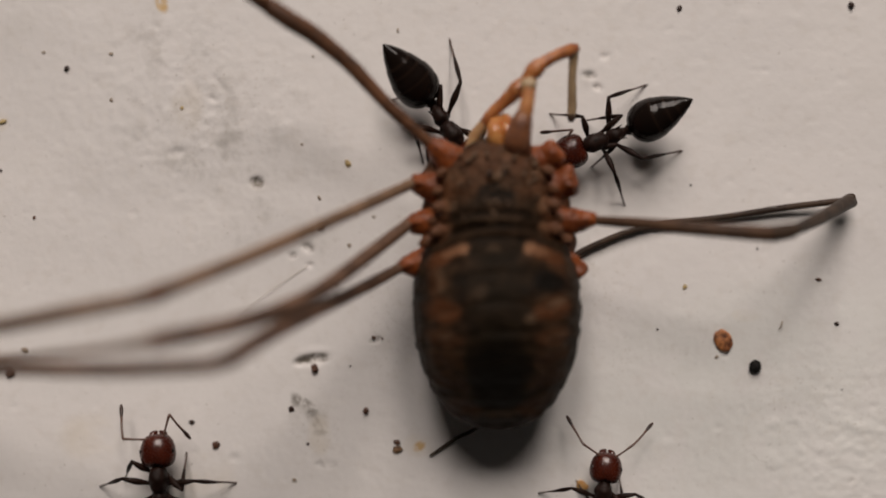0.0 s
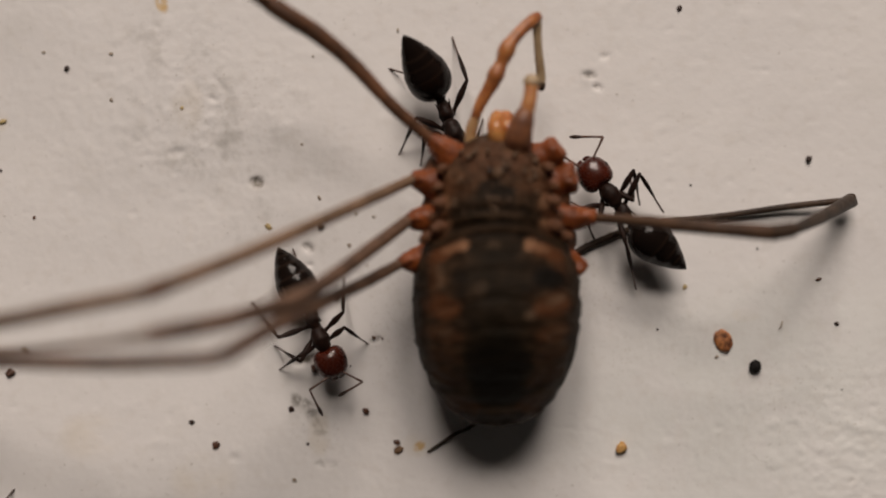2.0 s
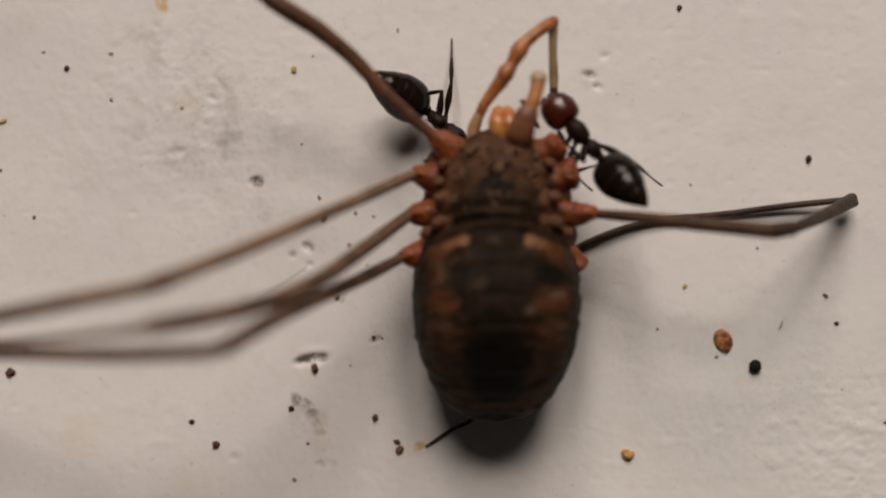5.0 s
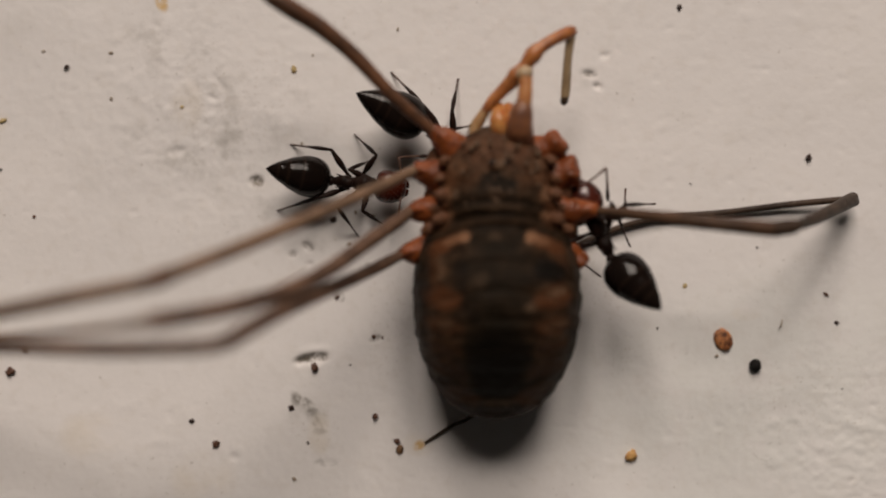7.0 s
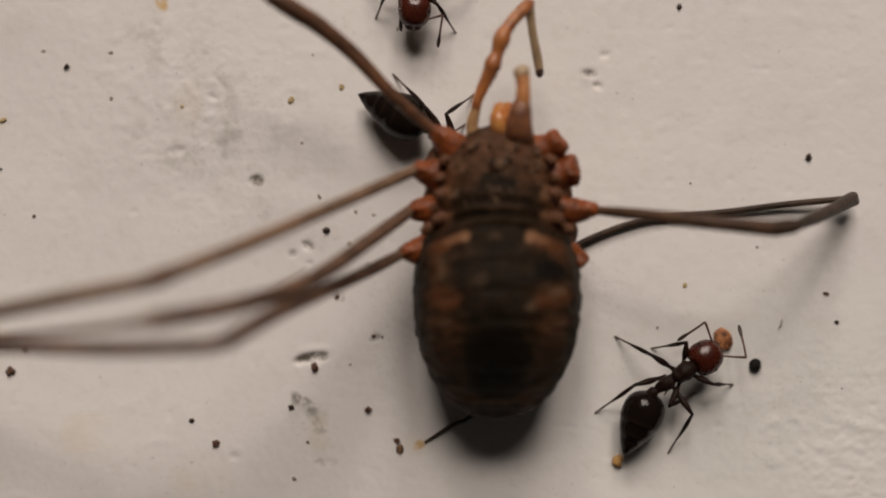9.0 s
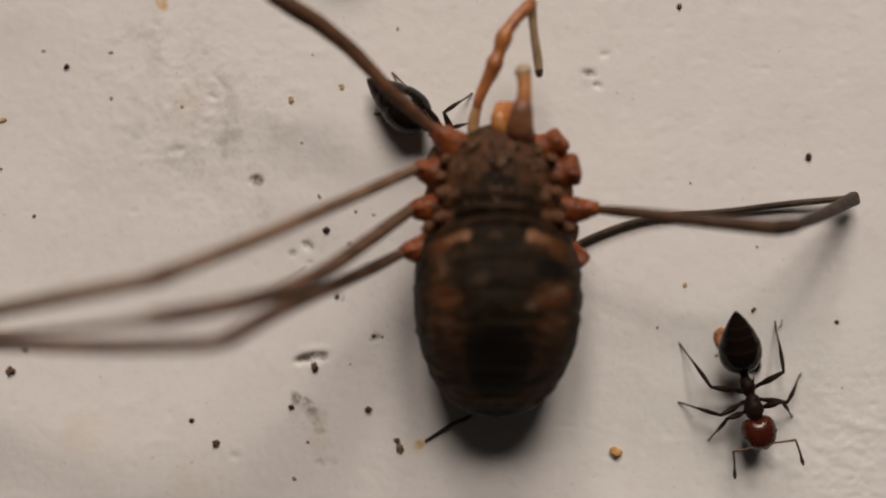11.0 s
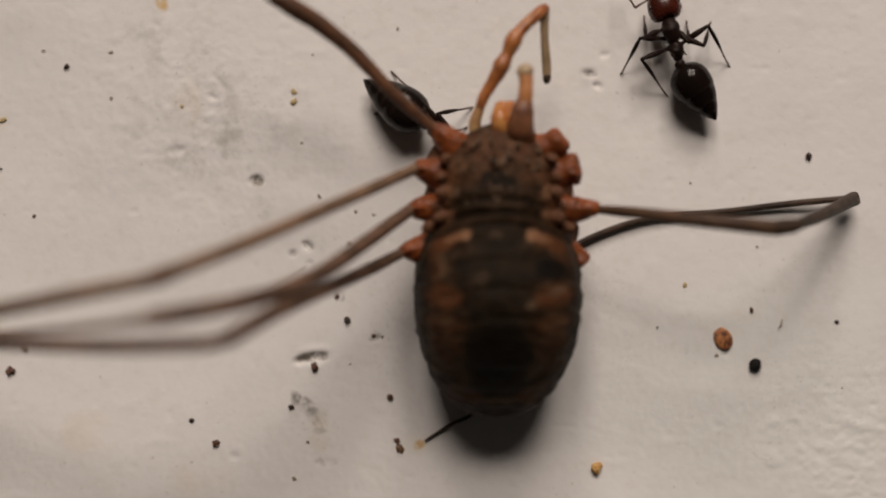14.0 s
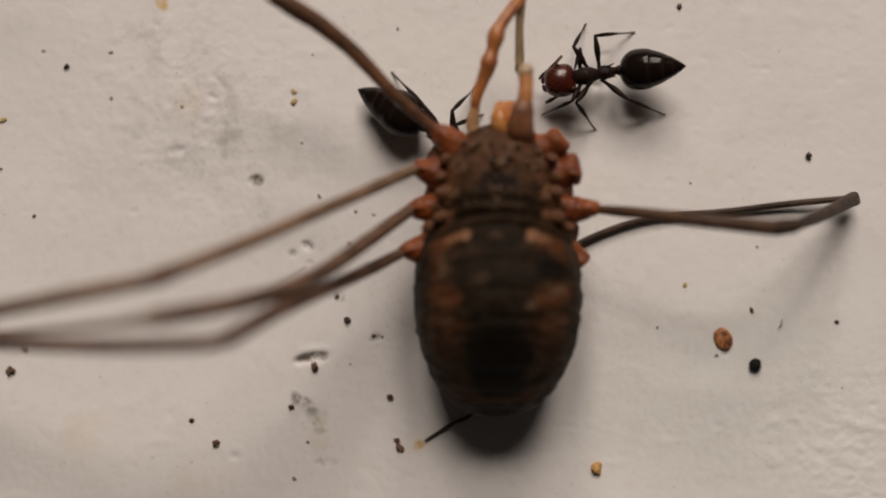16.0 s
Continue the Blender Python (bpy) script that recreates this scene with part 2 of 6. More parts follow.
PALE_PATCHES = [
    (0.92, 0.36, 0.16, 0.19, -20, 0.95), (1.25, 0.26, 0.30, 0.12, -28, 0.55), (1.42, 1.55, 0.19, 0.22, 0, 0.6), (1.44, 0.90, 0.24, 0.15, -15, 0.7),
    (1.1, 2.35, 0.22, 0.3, 0, 0.25), (0.45, 2.95, 0.35, 0.15, 0, 0.25), (1.35, 2.5, 0.14, 0.22, 0, 0.35),
]
PALE_MARKS = [
    (-0.08, 0.38, 0.18, 0.13, 0, 0.25), (-0.52, -0.88, 0.17, 0.22, 0, 0.15), (0.06, 2.38, 0.16, 0.15, 0, 0.65), (1.6, -1.22, 0.3, 0.13, 12, 0.55), (0.85, -1.62, 0.16, 0.13, 20, 0.45),
    (-1.55, -2.1, 0.28, 0.10, 10, 0.35), (-1.62, -0.55, 0.14, 0.4, 0, 0.3), (0.0, 1.17, 0.8, 0.06, 0, 0.35), (1.65, -2.1, 0.35, 0.07, 10, 0.3), (0.1, -4.45, 0.5, 0.10, 0, 0.2),
]

PAINT = white_paint()
BACK = harvestman_skin()
SIDE = skin("red_brown_side", (0.150, 0.066, 0.034), (0.058, 0.026, 0.014), 0.35, 0.5, 0.03, 0.15)
RUST = skin("rust_coxa", (0.255, 0.066, 0.016), (0.118, 0.030, 0.0085), 0.6, 0.42, 0.03, 0.3, 0.12)
FEMUR = skin("brown_leg", (0.158, 0.084, 0.051), (0.066, 0.036, 0.023), 0.8, 0.5, 0.02, 0.25)
FOLDED_LEG = skin("folded_brown_leg", (0.100, 0.054, 0.031), (0.045, 0.0255, 0.016), 0.8, 0.5, 0.02, 0.2)
RAISED_LEG = skin("light_brown_leg", (0.165, 0.095, 0.062), (0.072, 0.042, 0.029), 0.9, 0.5, 0.02, 0.25)
RED_LEG = skin("red_brown_leg", (0.150, 0.066, 0.032), (0.050, 0.024, 0.0135), 0.9, 0.5, 0.02, 0.25)
PALE_LEG = skin("tan_leg", (0.25, 0.155, 0.098), (0.125, 0.078, 0.050), 1.2, 0.5, 0.02, 0.25)
DARK_LEG = skin("dark_leg", (0.064, 0.040, 0.026), (0.028, 0.018, 0.0125), 0.7, 0.5, 0.015, 0.16)
AMBER = skin("amber_jaw", (0.58, 0.28, 0.092), (0.36, 0.115, 0.032), 0.6, 0.22, 0.008, 0.6, 0.25)
PALP = skin("orange_palp", (0.47, 0.18, 0.055), (0.23, 0.072, 0.024), 0.5, 0.38, 0.015, 0.5, 0.2)
WART = skin("pale_wart", (0.135, 0.082, 0.050), (0.06, 0.037, 0.023), 0.3, 0.5, 0.01, 0.2)
STUB = skin("orange_stub", (0.52, 0.24, 0.09), (0.40, 0.16, 0.055), 0.5, 0.38, 0.01, 0.5, 0.25)
PALP_PALE = skin("pale_palp", (0.48, 0.32, 0.16), (0.36, 0.20, 0.09), 0.5, 0.38, 0.01, 0.5, 0.2)
PALP_GREY = skin("grey_palp_tip", (0.44, 0.32, 0.19), (0.30, 0.21, 0.12), 0.4, 0.4, 0.01)
PALP_BROWN = skin("brown_palp", (0.25, 0.098, 0.042), (0.12, 0.045, 0.022), 0.4, 0.45, 0.02)
BLACK = banded_gaster()
DARK = skin("dark_ant_body", (0.020, 0.0088, 0.0058), (0.009, 0.0048, 0.0038), 0.25, 0.45, 0.014, 0.14)
RED = skin("dark_red_ant_head", (0.068, 0.0125, 0.0055), (0.040, 0.0072, 0.004), 0.4, 0.26, 0.003, 0.55)
CLUB = skin("dark_feeler_club", (0.045, 0.022, 0.015), (0.025, 0.013, 0.010), 0.2, 0.4, 0.004)
FOOT = skin("brown_foot", (0.085, 0.042, 0.028), (0.045, 0.022, 0.016), 0.2, 0.45, 0.004)
FEELER = skin("brown_feeler", (0.13, 0.066, 0.044), (0.08, 0.04, 0.027), 0.2, 0.4, 0.004)
EYE = skin("black_eye", (0.008, 0.007, 0.007), (0.012, 0.01, 0.01), 0.1, 0.15, 0.001)
GRIT = skin("black_grit", (0.022, 0.012, 0.009), (0.05, 0.022, 0.014), 0.12, 0.5, 0.01)
BROWN_GRIT = skin("brown_grit", (0.12, 0.05, 0.025), (0.06, 0.025, 0.015), 0.1, 0.55, 0.01)
GREY_GRIT = skin("grey_grit", (0.40, 0.33, 0.26), (0.22, 0.17, 0.125), 0.12, 0.6, 0.01)
YELLOW = skin("yellow_crumb", (0.68, 0.42, 0.15), (0.46, 0.22, 0.06), 0.18, 0.5, 0.02)
PALE_CRUMB = skin("pale_crumb", (0.58, 0.45, 0.22), (0.26, 0.18, 0.07), 0.11, 0.6, 0.01)
FLAKE = skin("flaky_crumb", (0.25, 0.14, 0.065), (0.06, 0.030, 0.016), 0.13, 0.6, 0.02)
BLACK_GRAIN = skin("matt_black_grain", (0.007, 0.006, 0.006), (0.013, 0.011, 0.01), 0.1, 0.7, 0.006, 0.2)
HAIR = skin("pale_fibre", (0.55, 0.49, 0.42), (0.42, 0.37, 0.31), 0.3, 0.5, 0.002)
SCALE = skin("orange_scale", (0.62, 0.25, 0.085), (0.085, 0.024, 0.012), 0.14, 0.45, 0.02)


# ---- shaping ----
def tube(bm, pts, radii, n=12, flat=1.0):
    """A closed tube through the points, with a radius at each; flat squeezes it from above."""
    pts = [Vector(p) for p in pts]
    rings, side = [], None
    for i, p in enumerate(pts):
        d = (pts[min(i + 1, len(pts) - 1)] - pts[max(i - 1, 0)]).normalized()
        if side is None:
            side = d.cross(Vector((0, 0, 1)))
            side = side.normalized() if side.length > 1e-3 else Vector((1, 0, 0))
        side = (side - d * side.dot(d)).normalized()
        up = side.cross(d)
        rings.append([bm.verts.new((p + (side * math.cos(a) + up * math.sin(a) * flat) * radii[i]) * MM)
                      for a in (2 * math.pi * k / n for k in range(n))])
    for a, b in zip(rings, rings[1:]):
        for k in range(n):
            bm.faces.new((a[k], a[(k + 1) % n], b[(k + 1) % n], b[k]))
    bm.faces.new(rings[0][::-1])
    bm.faces.new(rings[-1])
    return bm


def smooth_line(pts, radii, steps=6):
    """Points and radii on a soft curve through the given ones."""
    P, R = [], []
    pts = [Vector(p) for p in pts]
    for i in range(len(pts) - 1):
        a, b, c, d = pts[max(i - 1, 0)], pts[i], pts[i + 1], pts[min(i + 2, len(pts) - 1)]
        for k in range(steps):
            t = k / steps
            P.append(0.5 * (2 * b + (c - a) * t + (2 * a - 5 * b + 4 * c - d) * t * t + (3 * b - a - 3 * c + d) * t ** 3))
            s = t * t * (3 - 2 * t)
            R.append(radii[i] * (1 - s) + radii[i + 1] * s)
    return P + [pts[-1]], R + [radii[-1]]


def bent(bm, pts, radii, n=12, flat=1.0, steps=6):
    P, R = smooth_line(pts, radii, steps)
    return tube(bm, P, R, n, flat)


def oval(bm, c, r, turn=None, lump=0.0, seed=0, u=16, v=10):
    """A rounded lump at c with the half-axes r, uneven by lump."""
    got = bmesh.ops.create_uvsphere(bm, u_segments=u, v_segments=v, radius=1.0)["verts"]
    turn = turn or Matrix.Identity(3)
    for q in got:
        k = 1 + lump * noise.noise(q.co * 1.7 + Vector((seed * 3.7, seed * 1.3, 0)))
        q.co = (turn @ Vector(a * b * k for a, b in zip(q.co, r)) + Vector(c)) * MM
    return bm


def part(name, bm, material, parent=None, label="", at=(0, 0, 0)):
    """One mesh object, under its thing or part if there is one."""
    me = bpy.data.meshes.new(name)
    bmesh.ops.recalc_face_normals(bm, faces=bm.faces)
    bm.to_mesh(me)
    bm.free()
    me.polygons.foreach_set("use_smooth", [True] * len(me.polygons))
    me.materials.append(material)
    ob = new(name, me)
    ob.location = Vector(at) * MM
    if parent:
        ob.parent = parent
    return tagged(ob, label) if label else ob


# ---- the board ----
PITS = [  # place, half length, half width, lean, depth
    (-5.88, 2.12, 0.2, 0.15, 0, -0.10), (-4.12, -3.50, 0.42, 0.15, 8, -0.10), (-4.54, -3.59, 0.15, 0.1, 30, -0.08), (-4.12, -3.23, 0.5, 0.12, 6, 0.02),
    (4.61, 5.50, 0.22, 0.09, -5, -0.10), (4.89, 5.11, 0.14, 0.07, -20, -0.10),
    (5.11, 6.09, 0.16, 0.1, 0, -0.05), (-4.27, 0.05, 0.17, 0.12, -30, -0.11), (-4.75, -0.20, 0.11, 0.09, 0, -0.08), (-4.21, -0.52, 0.11, 0.08, 0, -0.07),
    (-7.05, 5.20, 0.38, 0.07, -50, -0.035), (-7.3, 4.75, 0.2, 0.06, -30, -0.05), (-2.14, -2.84, 0.13, 0.1, 20, -0.05), (-3.71, -6.79, 0.35, 0.12, 0, -0.025), (-6.59, -6.62, 0.16, 0.12, 0, -0.03), (-8.43, 3.05, 0.25, 0.14, 15, -0.06),
]


def board():
    cx, cy = (12.61, -6.41)
    xs = np.concatenate([[-260, -120, -50, -24], np.arange(-15.4, 15.41, 0.075), [24, 50, 120, 260]])
    ys = np.concatenate([[-260, -120, -50, -18], np.arange(-9.0, 9.01, 0.075), [18, 50, 120, 260]])
    ux, uy = (-8.11, 4.30)
    verts = []
    for y in ys:
        for x in xs:
            z = 0.0
            if abs(x) < 17 and abs(y) < 10:
                p = Vector((x, y, 0))
                z = 0.025 * noise.noise(p * 0.45)
                rough = 0.58 * math.exp(-((x - cx) ** 2 + (y - cy) ** 2) / 5) + 0.4 * math.exp(-((x - ux) ** 2 + (y - uy) ** 2) / 7) + 0.10
                z += (0.2 + rough) * (0.10 * max(noise.noise(Vector((x * 1.3, y * 1.7, 9))) - 0.36, 0) - 0.14 * max(noise.noise(Vector((x * 2.6, y * 3.1, 2))) - 0.46, 0))
                z += 0.032 * rough * noise.noise(Vector((x * 2.3 + 0.6 * noise.noise(p), y * 2.6, 4))) + 0.045 * rough * abs(noise.noise(p * 3.4)) + 0.025 * rough * noise.noise(p * 6)
                for px, py, ra, rb, lean, h in PITS:
                    if abs(x - px) < 1.2 and abs(y - py) < 1.2:
                        c, e = math.cos(radians(lean)), math.sin(radians(lean))
                        u, v = ((x - px) * c + (y - py) * e) / ra, ((y - py) * c - (x - px) * e) / rb
                        z += h * math.exp(-(u * u + v * v) ** 1.5) * (1 + 0.6 * noise.noise(Vector((x * 9, y * 9, 1))))
            verts.append((x * MM, y * MM, z * MM))
    nx, ny = len(xs), len(ys)
    faces = [(j * nx + i, j * nx + i + 1, (j + 1) * nx + i + 1, (j + 1) * nx + i) for j in range(ny - 1) for i in range(nx - 1)]
    me = bpy.data.meshes.new("ground")
    me.from_pydata(verts, [], faces)
    me.polygons.foreach_set("use_smooth", [True] * len(me.polygons))
    me.materials.append(PAINT)
    ob = new("ground", me)
    thick = ob.modifiers.new("thickness", "SOLIDIFY")
    thick.thickness, thick.offset = 4 * MM, -1
    tagged(ob, "white painted board with chipped, scuffed and faintly stained paint", "painted surface", kind="structure")


board()


# ---- the harvestman ----
def harvestman():
    body_at = Vector((1.60, 0, 0))
    thing = new("harvestman")
    tagged(thing, "brown harvestman with rust-coloured hips and some legs missing, on white paint", "harvestman")

    # the back: half width, top and underside along its length
    stations = [(3.62, 0.12, 3.0, 2.9), (3.55, 0.42, 3.2, 2.7), (3.3, 0.94, 3.5, 2.4), (2.82, 1.40, 3.9, 2.0), (2.32, 1.62, 4.15, 1.6), (1.5, 1.80, 4.45, 1.3),
                (0.68, 2.02, 4.35, 1.2), (-0.15, 2.31, 4.6, 1.1), (-0.97, 2.44, 4.85, 1.0), (-1.96, 2.43, 4.85, 0.95),
                (-2.95, 2.26, 4.45, 1.0), (-3.94, 1.87, 3.7, 1.2), (-4.59, 1.35, 3.1, 1.5), (-4.95, 0.76, 2.7, 1.8), (-5.06, 0.12, 2.4, 2.1)]
    ys = [s[0] for s in stations]
    grooves = [(1.36, 0.06), (0.98, 0.06), (0.64, 0.09), (-0.35, 0.05), (-1.15, 0.05), (-1.95, 0.045), (-2.75, 0.04), (-3.5, 0.04), (-4.2, 0.04)]
    bm = bmesh.new()
    rings, count = [], 150
    for i in range(count + 1):
        f = i / count
        y = ys[0] + (ys[-1] - ys[0]) * (0.5 - 0.5 * math.cos(math.pi * f)) if i in (0, count) else ys[0] + (ys[-1] - ys[0]) * f
        k = next(j for j in range(len(ys) - 1) if y >= ys[j + 1] - 1e-9)
        t = (ys[k] - y) / (ys[k] - ys[k + 1])
        a, b, c, d = stations[max(k - 1, 0)], stations[k], stations[k + 1], stations[min(k + 2, len(ys) - 1)]
        w, top, low = (0.5 * (2 * b[j] + (c[j] - a[j]) * t + (2 * a[j] - 5 * b[j] + 4 * c[j] - d[j]) * t * t + (3 * b[j] - a[j] - 3 * c[j] + d[j]) * t ** 3) for j in (1, 2, 3))
        ring = []
        for n in range(72):
            ang = 2 * math.pi * n / 72
            ca, sa = math.cos(ang), math.sin(ang)
            x = w * math.copysign(abs(ca) ** 0.9, ca)
            mid = low + (top - low) * 0.45
            z = mid + (top - mid if sa > 0 else mid - low) * math.copysign(abs(sa) ** 0.85, sa)
            if sa > -0.2:
                arch = y + 0.13 * x * x
                cut = (0.3 + 0.7 * max(sa, 0)) * sum(h * math.exp(-((arch - g) / 0.075) ** 2) for g, h in grooves)
                bumpy = 0.07 * noise.noise(Vector((x * 3, y * 3, z * 3))) + (0.06 if y > 0.9 else 0.03) * noise.noise(Vector((x * 7, y * 7, z * 7)))
                shrink = 1 - (cut - bumpy) / max(w, 0.6)
                x, z = x * shrink, mid + (z - mid) * shrink
            ring.append(bm.verts.new(Vector((x, y, z)) * MM))
        rings.append(ring)
    for a, b in zip(rings, rings[1:]):
        for n in range(72):
            bm.faces.new((a[n], a[(n + 1) % 72], b[(n + 1) % 72], b[n]))
    bm.faces.new(rings[0][::-1])
    bm.faces.new(rings[-1])
    back = part("back", bm, BACK, thing, "mottled brown-grey back with dark saddle and rust patches", at=body_at)
    bm = bmesh.new()
    oval(bm, (0, 2.38, 4.08), (0.27, 0.30, 0.24), lump=0.3)
    mound = part("eye_mound", bm, BACK, back)
    for s in (-1, 1):
        part("eye", oval(bmesh.new(), (s * 0.18, 2.42, 4.17), (0.09, 0.12, 0.1)), EYE, back, "small black eye")

    # pale warts over the front of the back
    rng = random.Random(4)
    wart = None
    for k in range(60):
        x, y = rng.uniform(-1.35, 1.35), rng.uniform(1.15, 3.1)
        if abs(x) > 1.55 - 0.25 * max(y - 1.2, 0):
            continue
        z = 4.42 - 0.30 * max(y - 1.6, 0) ** 1.3 - 0.26 * x * x
        if wart is None:
            wart = part("wart", oval(bmesh.new(), (0, 0, 0), (0.085, 0.085, 0.085), u=8, v=6), WART, back).data
            bpy.data.objects.remove(bpy.data.objects["wart"])
        ob = new("wart", wart)
        ob.parent, ob.location = back, Vector((x, y, z)) * MM
        ob.scale = [rng.uniform(0.4, 1.0)] * 3

    # pale lobes along both flanks, where the front of the back meets the hips
    for k, (x, y, z, r) in enumerate(((1.52, 2.55, 3.55, 0.20), (1.66, 2.02, 3.65, 0.17), (1.62, 1.56, 3.85, 0.24), (1.78, 1.18, 3.6, 0.18), (1.66, 0.86, 3.85, 0.26), (1.98, 0.58, 3.5, 0.24))):
        for e in (-1, 1):
            bm = oval(bmesh.new(), (0, 0, 0), (r * 1.0, r * 0.75, r * 0.6), Matrix.Rotation(radians(-25 * e), 3, "Z"), 0.4, k * 2 + e, 14, 10)
            part("lobe", bm, SIDE, back, at=(e * x, y, z))

    # hips: a tapering lump and a knob, one for each leg
    hips = [
        ((0.89, 2.58, 2.9), (0.26, 3.00, 3.1), (-0.23, 3.41, 3.3), 0.40),
        ((0.26, 1.97, 2.8), (-0.31, 2.19, 3), (-0.75, 2.31, 3.2), 0.40),
        ((0.18, 1.14, 2.8), (-0.48, 1.14, 3), (-0.92, 1.10, 3.2), 0.36),
        ((-0.07, 0.15, 2.7), (-0.73, -0.05, 2.9), (-1.18, -0.15, 3.1), 0.34),
        ((2.66, 2.79, 2.9), (3.14, 2.95, 3), (3.46, 3.14, 3.1), 0.38),
        ((3.05, 2.04, 2.8), (3.56, 2.22, 3), (3.91, 2.35, 3.1), 0.40),
        ((3.16, 1.11, 2.8), (3.80, 1.10, 3), (4.39, 1.10, 3.2), 0.36),
        ((3.34, 0.02, 2.7), (3.87, -0.28, 2.8), (4.07, -0.51, 2.8), 0.32),
    ]
    for i, (a, b, c, r) in enumerate(hips):
        a, b, c = Vector(a), Vector(b), Vector(c)
        bm = bmesh.new()
        bent(bm, [a, a.lerp(b, 0.55), b, b.lerp(c, 0.55), c, c + (c - b) * 0.18], [r * 1.35, r * 1.25, r * 1.05, r * 1.12, r * 0.95, r * 0.5] if i in (4, 5, 7) else [r * 1.3, r * 1.25, r * 1.1, r * 0.9, r * 0.58, r * 0.42], 20)
        for q in bm.verts:
            q.co += Vector((1, 1, 1)) * 0.07 * MM * noise.noise(q.co * 3200 + Vector((i, 0, 0))) + Vector((1, -1, 0.5)) * 0.025 * MM * noise.noise(q.co * 6500 + Vector((0, i, 0)))
        along = (c - b).normalized()
        out = Vector((-along.y, along.x, 0)).normalized()
        stump = i in (4, 5, 7)
        for k, (ahead, aside, up) in enumerate(((0.75, 0.7, 0.1), (0.5, -0.85, 0.1)) if stump else ((0.1, 0.75, 0.2), (0.0, -0.8, 0.2))):
            knob = b + (c - b).length * along * ahead + out * aside * r * (1.0 if stump else 0.85) + Vector((0, 0, up * r))
            oval(bm, knob, (r * 0.45, r * 0.45, r * 0.45), lump=0.12, seed=i * 7 + k, u=12, v=8)
        hip = part("hip", bm, RUST, thing, "rust-orange lumpy leg hip" + (" ending in a stump" if stump else ""))
        fuse = hip.modifiers.new("fuse", "REMESH")
        fuse.mode, fuse.voxel_size, fuse.use_smooth_shade = "VOXEL", 0.035 * MM, True
        even = hip.modifiers.new("even", "SMOOTH")
        even.factor, even.iterations = 0.5, 14
        for k in range(3):
            e = b.lerp(c, 0.2 + 0.25 * k) + Vector((0, 0, r * 0.9))
            part("tubercle", oval(bmesh.new(), e, (0.06, 0.06, 0.09), u=8, v=6), RUST, hip)

    # lumpy side plates between the hips
    for i, line in enumerate(([(0.10, 2.97, 2.7), (-0.20, 2.34, 2.7), (-0.18, 1.68, 2.7), (-0.23, 0.68, 2.6), (-0.30, 0.02, 2.5)],
                              [(2.92, 2.97, 2.7), (3.32, 2.34, 2.7), (3.42, 1.68, 2.7), (3.56, 0.68, 2.6), (3.67, 0.02, 2.5)])):
        bm = bent(bmesh.new(), line, [0.3, 0.36, 0.34, 0.36, 0.3], 16, steps=10)
        for q in bm.verts:
            q.co += Vector((1, 0.4, 1)) * 0.13 * MM * noise.noise(q.co * 2600 + Vector((i * 9, 0, 0)))
        part("side_plate", bm, SIDE, thing, "lumpy red-brown side plate")

    # legs: femur, then knee, shin and foot pieces under it
    def leg(label, pieces):
        top, root = None, Vector(pieces[0][1][0])
        for name, pts, radii, material in pieces:
            bm = bent(bmesh.new(), [Vector(p) - root for p in pts], radii, 14, steps=8)
            ob = part(name, bm, material, top or thing, "" if top else label, at=(0, 0, 0) if top else root)
            top = top or ob
        return top

    first = leg("thick brown first leg reaching upwards", [
        ("leg", [(-0.10, 3.28, 3.3), (-1.36, 4.34, 3.7), (-2.54, 5.54, 4), (-3.55, 6.33, 4.3)], [0.155, 0.185, 0.215, 0.25], RED_LEG),
        ("knee", [(-3.55, 6.33, 4.3), (-4.16, 6.67, 4.5), (-4.78, 7.06, 4.6)], [0.25, 0.26, 0.25], RED_LEG),
        ("shin", [(-4.78, 7.06, 4.6), (-6.09, 7.70, 6), (-8.11, 8.78, 7.5), (-11.27, 10.65, 7.5), (-15.74, 13.78, 4), (-19.74, 16.67, 0.3)], [0.22, 0.13, 0.11, 0.1, 0.08, 0.05], RED_LEG)])
    second = leg("long tan second leg raised high above the paint", [
        ("leg", [(-0.80, 2.27, 3.3), (-2.24, 1.49, 4.96), (-4.87, 0.19, 7.05), (-6.75, -0.64, 8.45)], [0.155, 0.175, 0.19, 0.205], PALE_LEG),
        ("knee", [(-6.75, -0.64, 8.45), (-7.22, -0.82, 8.65)], [0.235, 0.22], FEMUR),
        ("shin", [(-7.22, -0.82, 8.65), (-9.19, -1.20, 8.65), (-11.03, -1.56, 8.15), (-16.39, -2.50, 4.65), (-21.16, -3.50, 0.6)], [0.19, 0.2, 0.19, 0.14, 0.1], PALE_LEG)])
    leg("brown third leg raised above the paint", [
        ("leg", [(-0.92, 1.10, 3.2), (-2.10, 0.17, 4.65), (-3.22, -0.67, 6.05), (-4.25, -1.17, 7.3)], [0.18, 0.21, 0.22, 0.23], RAISED_LEG),
        ("knee", [(-4.25, -1.17, 7.3), (-5.36, -1.45, 8.4), (-6.94, -1.71, 9.4)], [0.22, 0.22, 0.22], RAISED_LEG),
        ("shin", [(-6.94, -1.71, 9.4), (-8.32, -1.92, 8.8), (-10.87, -2.21, 6.99), (-14.68, -2.58, 3.48), (-17.43, -2.91, 0.3)], [0.15, 0.1, 0.085, 0.07, 0.05], PALE_LEG)])
